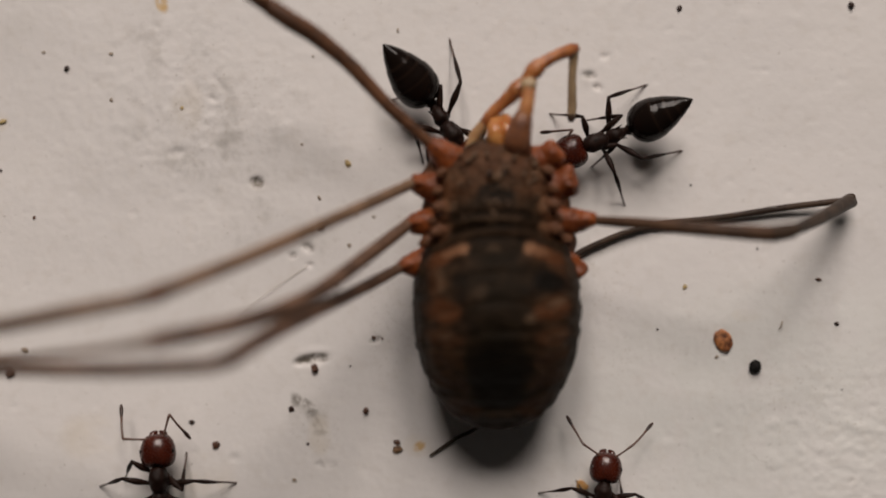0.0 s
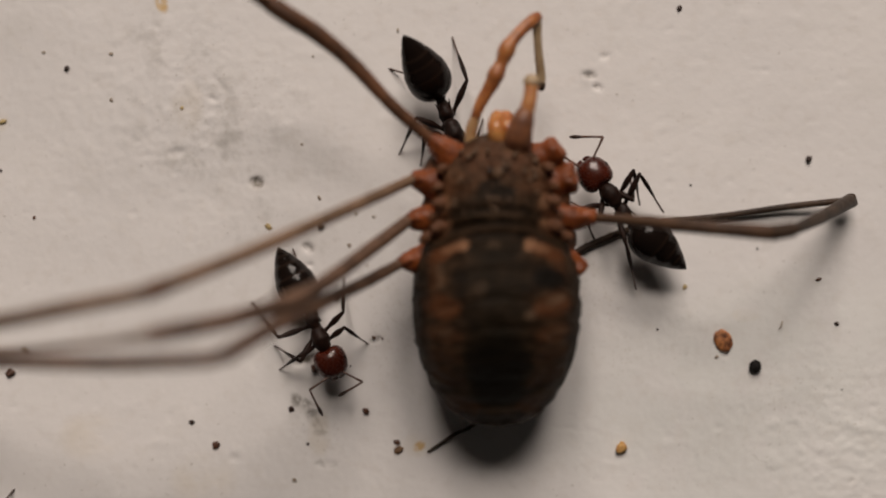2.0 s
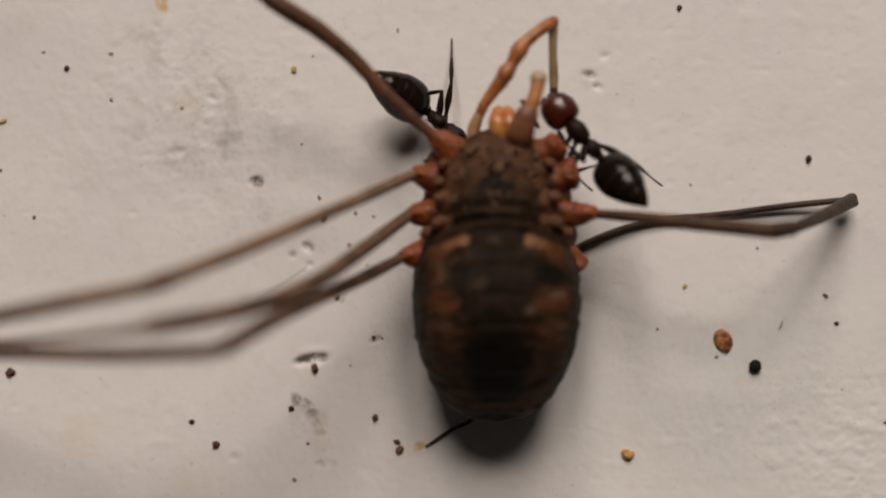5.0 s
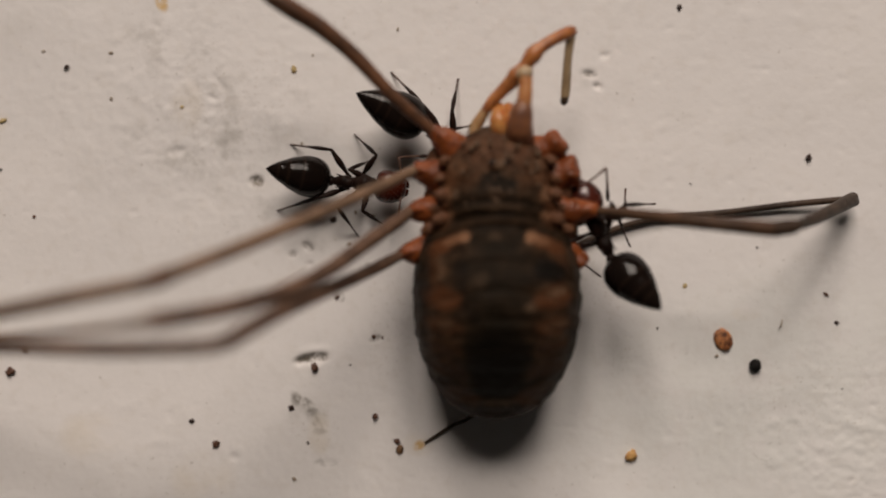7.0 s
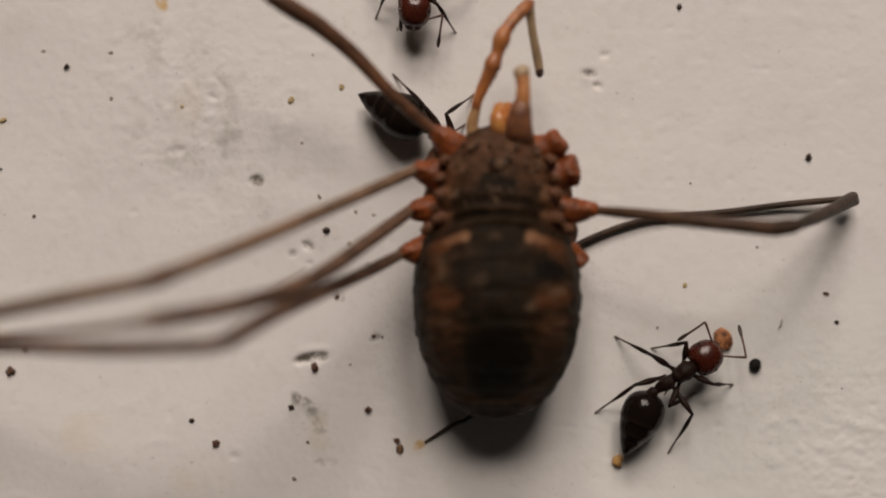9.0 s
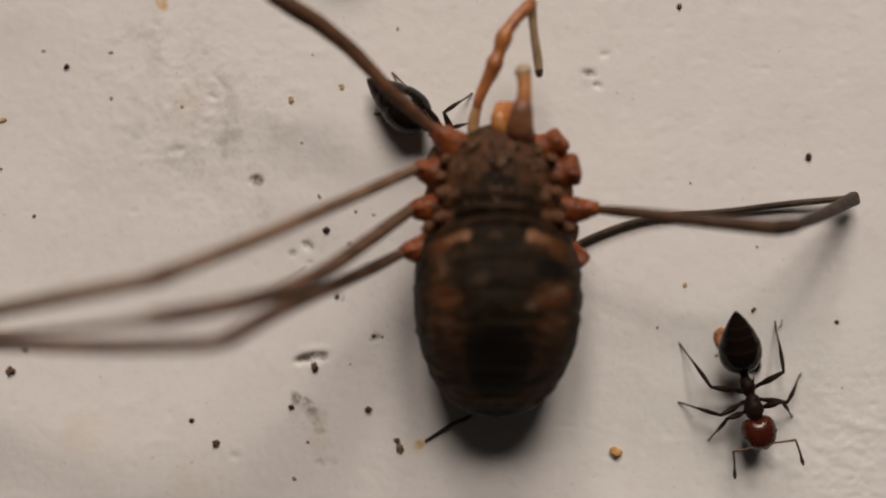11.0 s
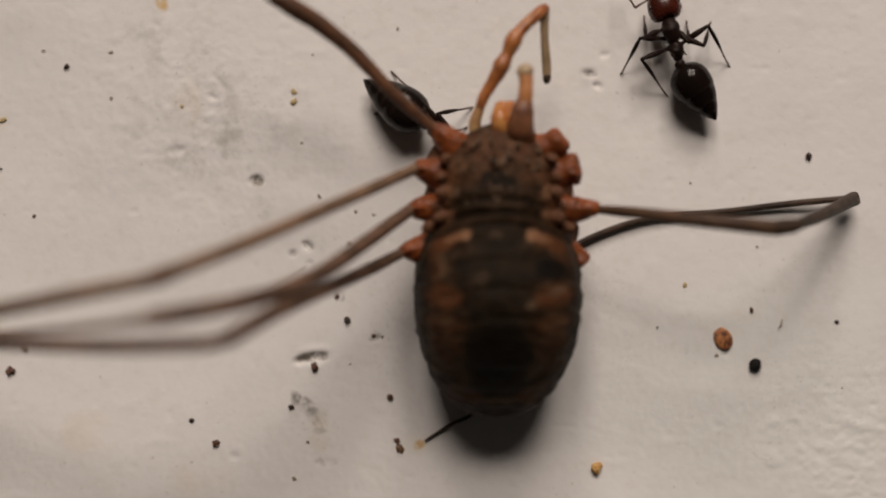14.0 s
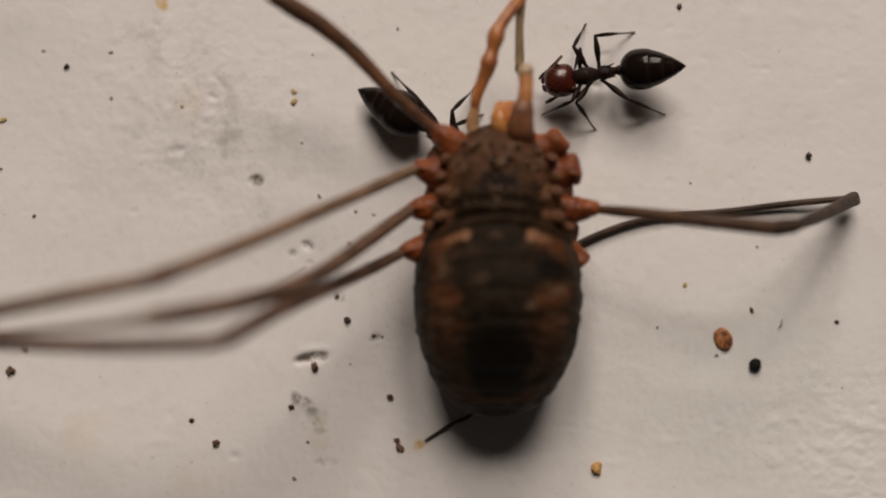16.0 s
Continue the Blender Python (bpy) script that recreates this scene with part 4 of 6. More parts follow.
CRUMBS = {
    "black_grain_left": lump("grain", (-3.86, 0.73), (0.105, 0.094, 0.083), GRIT, "small black grain that gets pushed about on the paint", "grain", 320, 16),
    "brown_grain": lump("grain", (-2.43, -5.12), (0.090, 0.108, 0.073), BROWN_GRIT, "small brown grain that gets pushed about on the paint", "grain", 220, 11),
    "crumb_yellow": lump("crumb", (4.39, -7.48), (0.15, 0.185, 0.11), YELLOW, "yellow crumb dragged about by the ants", "crumb", 240, 12),
    "twig": lump("fragment", (11.86, -0.96), (0.050, 0.090, 0.035), BROWN_GRIT, "tiny dark fragment on white paint", "fragment", 80, 4),
    "grain_far": lump("grain", (12.88, 7.70), (0.090, 0.100, 0.073), GRIT, "small black grain kicked across the paint", "grain", 180, 9),
    "crumb_pale": lump("crumb", (-3.00, 2.70), (0.088, 0.117, 0.024), PALE_CRUMB, "small yellowish crumb pushed about by ants", "crumb", 200, 10),
    "crumb_pale_b": lump("crumb", (-3.29, 9.12), (0.075, 0.092, 0.021), PALE_CRUMB, "tiny yellowish crumb pushed about by ants", "crumb", 240, 12),
    "crumb_grey": lump("crumb", (-1.43, -6.34), (0.153, 0.115, 0.054), FLAKE, "brown flaky crumb by the harvestman", "crumb", 200, 10),
}


# ---- what moves ----
def slide(ob, rows):
    z = ob.location.z
    walk(ob, [(t, pose(x * MM, y * MM, z, 0, 0, 60 * i)) for i, (t, x, y) in enumerate(rows)])


def stances():
    """Where the ants' toes rest and their feelers point when they stand."""
    plant(ANTS["a"], 0, fore="middle_left front_left", rear="hind_right", hind_left=(0.20, 6.66), middle_left=(1.57, 4.45), front_left=(1.09, 3.50), middle_right=(-0.61, 2.66), hind_right=(-1.64, 4.70))
    plant(ANTS["a"], 0.5, fore="middle_left front_left", rear="hind_right", hind_left=(0.29, 6.70), middle_left=(0.96, 4.55), front_left=(0.86, 3.41), hind_right=(-1.71, 5.70), middle_right=(-0.70, 2.61))
    plant(ANTS["a"], 1, fore="middle_left front_left", rear="hind_right", hind_left=(0.30, 6.70), middle_left=(1.18, 4.02), front_left=(0.86, 3.41), hind_right=(-1.71, 5.70), middle_right=(-1.27, 2.91))
    plant(ANTS["a"], 1.5, fore="middle_left front_left", rear="hind_right", hind_left=(0.29, 6.70), middle_left=(1.27, 4.02), front_left=(0.86, 3.41), hind_right=(-1.71, 5.70), middle_right=(-1.07, 2.91))
    plant(ANTS["a"], 2, fore="middle_left front_left", rear="hind_right", hind_left=(0.29, 6.70), middle_left=(1.27, 4.13), front_left=(0.86, 3.41), hind_right=(-1.71, 5.70), middle_right=(-1.39, 2.98))
    plant(ANTS["a"], 2.5, fore="middle_left front_left", rear="hind_right", hind_left=(0.27, 6.70), middle_left=(1.36, 4.00), front_left=(0.86, 3.41), middle_right=(-1.39, 2.98), hind_right=(-1.64, 4.70))
    plant(ANTS["a"], 3, fore="middle_left front_left", rear="hind_right", hind_left=(0.27, 6.73), middle_left=(0.82, 4.30), front_left=(0.86, 3.41), middle_right=(-0.96, 2.98), hind_right=(-1.64, 4.70))
    plant(ANTS["a"], 3.5, fore="middle_left front_left", rear="hind_right", hind_left=(0.29, 6.73), middle_left=(0.68, 4.66), front_left=(0.86, 3.41), middle_right=(-0.79, 2.88), hind_right=(-1.64, 4.70))
    plant(ANTS["a"], 4, fore="middle_left front_left", rear="hind_right", hind_left=(0.29, 6.70), middle_left=(1.18, 4.09), front_left=(1.00, 3.50), middle_right=(-0.61, 2.79), hind_right=(-1.64, 4.70))
    plant(ANTS["a"], 5.2, fore="middle_left front_left", rear="hind_right", hind_left=(0.29, 6.70), middle_left=(1.18, 4.09), front_left=(1.00, 3.50), middle_right=(-0.61, 2.79), hind_right=(-1.64, 4.70))
    plant(ANTS["a"], 6.5, rear="middle_left front_left hind_right", hind_left=(-1.75, 5.70), middle_left=(1.45, 4.84), front_left=(0.91, 3.80), middle_right=(-0.34, 2.96), hind_right=(-2.18, 4.21))
    plant(ANTS["a"], 7, rear="middle_left front_left hind_right", hind_left=(-1.75, 5.70), middle_left=(0.48, 5.36), front_left=(0.96, 3.89), middle_right=(-0.34, 2.96), hind_right=(-2.18, 4.21))
    plant(ANTS["a"], 7.5, rear="middle_left front_left hind_right", hind_left=(-1.75, 5.70), middle_left=(1.09, 4.70), front_left=(0.82, 3.59), middle_right=(-0.46, 2.96), hind_right=(-2.18, 4.21))
    plant(ANTS["a"], 8, rear="middle_left front_left hind_right", hind_left=(-1.75, 5.70), middle_left=(-0.16, 4.70), front_left=(0.91, 3.98), middle_right=(-0.39, 2.96), hind_right=(-2.18, 4.21))
    plant(ANTS["a"], 8.5, rear="middle_left front_left hind_right", hind_left=(-1.75, 5.70), middle_left=(1.09, 5.46), front_left=(0.68, 3.77), middle_right=(-0.39, 2.96), hind_right=(-2.18, 4.21))
    plant(ANTS["a"], 9, rear="middle_left front_left hind_right", hind_left=(-1.75, 5.70), middle_left=(1.00, 4.84), front_left=(0.73, 3.91), middle_right=(-0.34, 2.96), hind_right=(-2.18, 4.21))
    plant(ANTS["a"], 10.2, rear="middle_left front_left hind_right", hind_left=(-1.75, 5.70), middle_left=(1.00, 4.84), front_left=(0.73, 3.91), middle_right=(-0.34, 2.96), hind_right=(-2.18, 4.21))
    plant(ANTS["a"], 11.5, rear="middle_left front_left hind_right", hind_left=(-1.75, 5.70), middle_left=(0.91, 4.88), front_left=(1.27, 3.98), middle_right=(-0.38, 2.96), hind_right=(-2.18, 4.21))
    plant(ANTS["a"], 12, rear="middle_left front_left hind_right", hind_left=(-1.75, 5.70), middle_left=(1.18, 4.93), front_left=(0.82, 3.86), middle_right=(-0.34, 2.96), hind_right=(-2.18, 4.21))
    plant(ANTS["a"], 12.5, rear="middle_left front_left hind_right", hind_left=(-1.75, 5.70), middle_left=(1.39, 5.07), front_left=(0.82, 3.77), middle_right=(-0.29, 2.96), hind_right=(-2.18, 4.21))
    plant(ANTS["a"], 13, rear="middle_left front_left hind_right", hind_left=(-1.75, 5.70), middle_left=(1.14, 5.05), front_left=(0.73, 4.02), middle_right=(-0.48, 3.00), hind_right=(-2.18, 4.21))
    plant(ANTS["a"], 13.5, rear="middle_left front_left hind_right", hind_left=(-1.75, 5.70), middle_left=(1.09, 4.57), front_left=(0.82, 3.91), middle_right=(-0.48, 3.00), hind_right=(-2.18, 4.21))
    plant(ANTS["a"], 14, rear="middle_left front_left hind_right", hind_left=(-1.75, 5.70), middle_left=(0.96, 4.43), front_left=(0.79, 3.80), middle_right=(-0.34, 2.96), hind_right=(-2.18, 4.21))
    plant(ANTS["a"], 14.5, rear="middle_left front_left hind_right", hind_left=(-1.75, 5.70), middle_left=(1.05, 4.75), front_left=(0.79, 3.77), middle_right=(-0.34, 2.96), hind_right=(-2.18, 4.21))
    plant(ANTS["a"], 15, rear="middle_left front_left hind_right", hind_left=(-1.75, 5.70), middle_left=(0.46, 6.00), front_left=(0.82, 3.91), middle_right=(-0.32, 2.96), hind_right=(-2.18, 4.21))
    plant(ANTS["a"], 15.5, rear="middle_left front_left hind_right", hind_left=(-1.75, 5.70), middle_left=(1.18, 5.07), front_left=(0.68, 4.00), middle_right=(-0.43, 3.00), hind_right=(-2.18, 4.21))
    plant(ANTS["a"], 16, rear="middle_left front_left hind_right", hind_left=(-1.75, 5.70), middle_left=(1.04, 5.07), front_left=(1.27, 4.21), middle_right=(-0.43, 2.96), hind_right=(-2.18, 4.21))
    plant(ANTS["b"], 0, middle_right=(4.36, 4.05), hind_right=(6.46, 5.20), front_left=(4.66, 2.55), middle_left=(5.79, 1.27), hind_left=(7.57, 3.11), feeler_right=(3.01, 3.61), feeler_left=(3.54, 2.49))
    plant(ANTS["b"], 0.5, middle_right=(4.29, 3.45), front_right=(4.66, 1.48), hind_left=(7.57, 3.11), middle_left=(7.36, 1.54), front_left=(6.57, 1.05), hind_right=(5.73, 4.04), feeler_right=(5.31, 1.08), feeler_left=(6.01, 0.99))
    plant(ANTS["b"], 1, middle_right=(4.29, 3.48), hind_right=(6.14, 4.52), front_left=(4.04, 1.54), middle_left=(5.50, 1.23), hind_left=(7.48, 3.09), front_right=(4.57, 2.70), feeler_right=(3.54, 2.93), feeler_left=(3.54, 2.13))
    plant(ANTS["b"], 1.5, middle_right=(5.34, -1.20), hind_right=(6.54, -1.23), hind_left=(8.14, -1.54), middle_left=(7.88, -3.70), front_left=(6.18, -3.55), feeler_right=(4.34, -1.30), feeler_left=(3.86, -3.86))
    plant(ANTS["b"], 2, fore="middle_right", front_right=(5.86, 2.41), hind_right=(6.93, 1.13), front_left=(4.00, 1.48), hind_left=(6.11, -1.45), feeler_right=(3.90, 3.45), feeler_left=(3.90, 1.96), middle_left=(4.75, 0.29), middle_right=(6.18, 1.36))
    plant(ANTS["b"], 2.5, rear="front_right middle_right", middle_left=(4.34, 2.06), hind_left=(4.80, 2.61), hind_right=(6.68, 1.84), feeler_left=(2.75, 3.74), front_right=(3.30, 3.91), middle_right=(3.48, 3.44), front_left=(3.48, 3.10), feeler_right=(2.91, 4.03))
    plant(ANTS["b"], 3, rear="front_right middle_right", middle_left=(4.46, 2.27), hind_left=(5.21, 2.61), hind_right=(6.68, 1.84), feeler_left=(3.09, 3.69), front_right=(3.30, 3.91), middle_right=(3.48, 3.44), front_left=(3.48, 3.10), feeler_right=(2.91, 4.03))
    plant(ANTS["b"], 3.5, rear="front_right middle_right", middle_left=(4.34, 2.35), hind_left=(4.86, 2.00), hind_right=(6.68, 1.84), front_right=(3.30, 3.91), middle_right=(3.48, 3.44), front_left=(3.48, 3.10), feeler_right=(2.91, 4.03), feeler_left=(2.84, 3.56))
    plant(ANTS["b"], 4, rear="front_right middle_right", middle_left=(4.51, 1.74), hind_left=(4.91, 2.61), hind_right=(6.68, 1.84), front_right=(3.30, 3.91), middle_right=(3.48, 3.44), front_left=(3.48, 3.10), feeler_right=(2.91, 4.03), feeler_left=(2.84, 3.56))
    plant(ANTS["b"], 5.2, rear="front_right middle_right", middle_left=(4.51, 1.74), hind_left=(4.91, 2.61), hind_right=(6.68, 1.84), front_right=(3.30, 3.91), middle_right=(3.48, 3.44), front_left=(3.48, 3.10), feeler_right=(2.91, 4.03), feeler_left=(2.84, 3.56))
    plant(ANTS["b"], 6.5, rear="front_right middle_right", middle_left=(4.48, 1.32), hind_left=(4.77, 2.61), hind_right=(5.80, 1.25), front_right=(3.30, 3.91), middle_right=(3.48, 3.44), front_left=(3.48, 3.10), feeler_right=(2.91, 4.03), feeler_left=(2.84, 3.56))
    plant(ANTS["b"], 7, hind_right=(5.68, 0.02), hind_left=(4.79, -0.88), feeler_right=(4.90, 1.39))
    plant(ANTS["b"], 7.5, middle_left=(5.41, -2.80), hind_left=(4.79, -5.25), front_right=(7.73, -2.79), middle_right=(8.38, -3.50), hind_right=(7.82, -5.48), front_left=(6.36, -2.84), feeler_left=(5.92, -2.63), feeler_right=(7.72, -1.97))
    plant(ANTS["b"], 8, middle_left=(5.41, -2.80), hind_left=(4.79, -5.25), hind_right=(7.11, -6.52), front_left=(6.98, -3.55), front_right=(8.32, -3.52), middle_right=(7.88, -4.71), feeler_left=(6.89, -2.31), feeler_right=(7.60, -1.87))
    plant(ANTS["b"], 8.5, middle_left=(5.41, -2.80), hind_left=(4.79, -5.25), hind_right=(7.11, -6.52), front_left=(7.75, -3.23), middle_right=(7.93, -4.66), feeler_left=(7.72, -2.77), feeler_right=(9.27, -3.24))
    plant(ANTS["b"], 9, middle_left=(5.41, -2.80), hind_left=(4.79, -5.25), hind_right=(7.11, -6.52), front_left=(6.57, -3.20), middle_right=(8.00, -4.57), feeler_left=(7.28, -2.89), feeler_right=(9.18, -2.41))
    plant(ANTS["b"], 10.2, middle_left=(5.41, -2.80), hind_left=(4.79, -5.25), hind_right=(7.11, -6.52), front_left=(6.57, -3.20), middle_right=(8.00, -4.57), feeler_left=(7.28, -2.89), feeler_right=(9.18, -2.41))
    plant(ANTS["c"], 0, feeler_left=(-9.98, -4.83), feeler_right=(-7.83, -5.89), front_left=(-10.07, -7.30), front_right=(-8.11, -6.41))
    plant(ANTS["c"], 8, hind_left=(-7.34, 5.02), middle_left=(-4.04, 5.07), front_left=(-3.34, 4.48), hind_right=(-5.79, 3.02), middle_right=(-4.18, 1.59), front_right=(-3.64, 2.88), feeler_right=(-2.04, 0.99), feeler_left=(-2.22, 3.54))
    plant(ANTS["d"], 0, feeler_left=(3.84, -5.18), feeler_right=(6.57, -5.36), front_right=(5.55, -7.04), front_left=(4.21, -7.30))
    plant(ANTS["d"], 0.5, front_left=(6.89, -3.05), front_right=(8.54, -2.93), middle_right=(8.82, -3.82), middle_left=(5.73, -5.30), hind_left=(6.27, -6.63), hind_right=(8.45, -6.27), feeler_left=(6.66, -0.90), feeler_right=(9.27, -1.45))
    plant(ANTS["d"], 3.5, feeler_left=(4.07, -3.42), feeler_right=(4.42, -1.74), front_left=(5.38, -4.05), middle_left=(5.82, -4.89), hind_left=(6.63, -6.80), front_right=(6.80, -2.84), middle_right=(8.32, -3.46), hind_right=(8.64, -5.96))
    plant(ANTS["e"], 1.5, hind_left=(-5.30, 0.95), middle_left=(-3.50, -0.55), front_left=(-2.13, -0.43), hind_right=(-7.25, -1.05), middle_right=(-6.71, -2.93), feeler_left=(-1.97, -2.41))
    plant(ANTS["e"], 2, front_left=(-2.36, -3.02), middle_left=(-3.14, -0.88), hind_left=(-4.98, 0.59), hind_right=(-6.05, -1.68), middle_right=(-5.34, -3.05), front_right=(-5.30, -3.91), feeler_left=(-3.24, -4.56))
    plant(ANTS["e"], 12, front_left=(6.36, -0.61), hind_left=(6.23, -3.11), middle_left=(6.71, -1.41), middle_right=(9.18, -0.29), hind_right=(8.95, -2.75), front_right=(7.88, -0.52), feeler_left=(5.62, 0.46), feeler_right=(7.72, 0.46))
    plant(ANTS["e"], 12.5, middle_left=(5.34, 1.95), middle_right=(5.23, 5.55), front_right=(4.48, 4.48), hind_right=(6.27, 4.39), front_left=(4.39, 3.32), hind_left=(6.09, 3.14), feeler_right=(2.93, 5.04), feeler_left=(3.54, 3.54))
    plant(ANTS["e"], 13, front_left=(6.18, 5.46), middle_left=(5.73, 4.52), hind_left=(7.13, 2.39), front_right=(7.61, 5.88), middle_right=(8.09, 6.14), hind_right=(8.73, 4.88), feeler_left=(5.22, 6.77), feeler_right=(7.07, 7.68))
    plant(ANTS["e"], 13.5, front_left=(4.30, 4.93), middle_left=(5.04, 3.32), hind_left=(7.30, 2.79), front_right=(5.11, 5.55), middle_right=(5.46, 7.02), hind_right=(8.32, 6.00), feeler_right=(3.60, 6.05), feeler_left=(3.45, 5.16))
    plant(ANTS["e"], 14, front_left=(6.36, 7.34), middle_left=(5.61, 5.43), hind_left=(7.11, 4.75), front_right=(7.70, 7.16), middle_right=(8.46, 7.13), hind_right=(9.07, 5.70))
    plant(ANTS["e"], 14.5, front_right=(4.75, 4.38), middle_right=(6.63, 5.64), hind_right=(7.43, 5.38), front_left=(4.93, 2.04), middle_left=(7.11, 1.71), hind_left=(8.29, 4.16), feeler_right=(3.90, 4.51), feeler_left=(5.13, 2.49))
    plant(ANTS["e"], 15, front_right=(3.80, 4.34), middle_right=(6.54, 5.61), middle_left=(7.25, 2.46), front_left=(5.86, 2.43), feeler_right=(4.60, 3.23), hind_left=(8.14, 3.86), hind_right=(7.70, 5.20), feeler_left=(5.66, 2.66))
    plant(ANTS["e"], 15.5, front_right=(4.48, 4.57), middle_right=(5.86, 6.00), middle_left=(7.20, 2.46), hind_left=(8.32, 4.34), feeler_right=(3.86, 4.34), feeler_left=(4.55, 3.28), hind_right=(7.70, 5.73), front_left=(5.64, 3.68))
    plant(ANTS["e"], 16, middle_right=(4.52, 7.07), hind_right=(6.07, 6.80), middle_left=(4.84, 3.68), hind_left=(7.04, 4.18), front_left=(3.11, 4.18), feeler_left=(3.19, 4.49), feeler_right=(2.98, 5.22), front_right=(4.04, 5.20))
    plant(ANTS["f"], 7, hind_left=(-4.84, 3.27), middle_left=(-2.80, 3.59), front_left=(-2.09, 2.84), hind_right=(-5.70, 1.04), middle_right=(-2.66, 0.34))
    plant(ANTS["f"], 7.5, hind_left=(-4.84, 3.27), middle_left=(-2.80, 3.59), front_left=(-2.21, 2.88), middle_right=(-3.02, 0.02), hind_right=(-4.71, 0.91))
    plant(ANTS["f"], 8, front_left=(-3.25, -4.32), middle_left=(-3.64, -3.55), hind_left=(-4.18, -2.25), hind_right=(-6.20, -2.04), middle_right=(-7.25, -4.41), front_right=(-5.88, -5.30), feeler_left=(-3.24, -4.83), feeler_right=(-5.13, -6.91))
    plant(ANTS["f"], 8.5, front_left=(-4.36, 2.38), front_right=(-2.63, 2.34), middle_left=(-5.16, 1.50), middle_right=(-2.96, 0.11), hind_right=(-1.80, -0.07), hind_left=(-5.61, -0.46), feeler_left=(-4.97, 3.75), feeler_right=(-2.75, 3.90))
    plant(ANTS["f"], 9, front_left=(0.91, 6.23), feeler_right=(-1.30, 6.72))
    plant(ANTS["f"], 11.5, feeler_left=(-1.13, 5.16), front_left=(-0.79, 6.54), front_right=(-3.64, 7.43))
    plant(ANTS["f"], 12, front_left=(-0.75, 7.02), front_right=(-3.86, 5.43), feeler_left=(-0.60, 4.64))
    plant(ANTS["f"], 12.5, middle_left=(-2.66, -2.43), middle_right=(-7.07, -3.46), hind_right=(-6.32, -1.41), feeler_left=(-2.27, -5.27), front_left=(-3.68, -3.38), front_right=(-5.25, -3.55))
    plant(ANTS["e"], 1, front_left=(-0.34, 6.84), hind_left=(2.79, 7.61))
    plant(ANTS["e"], 3, feeler_left=(-1.48, -6.82), feeler_right=(-0.69, -7.60))
    plant(ANTS["f"], 3, feeler_left=(1.43, -7.17), feeler_right=(2.71, -7.17))
    plant(ANTS["d"], 7.5, feeler_left=(11.00, -7.56), feeler_right=(13.32, -6.47))


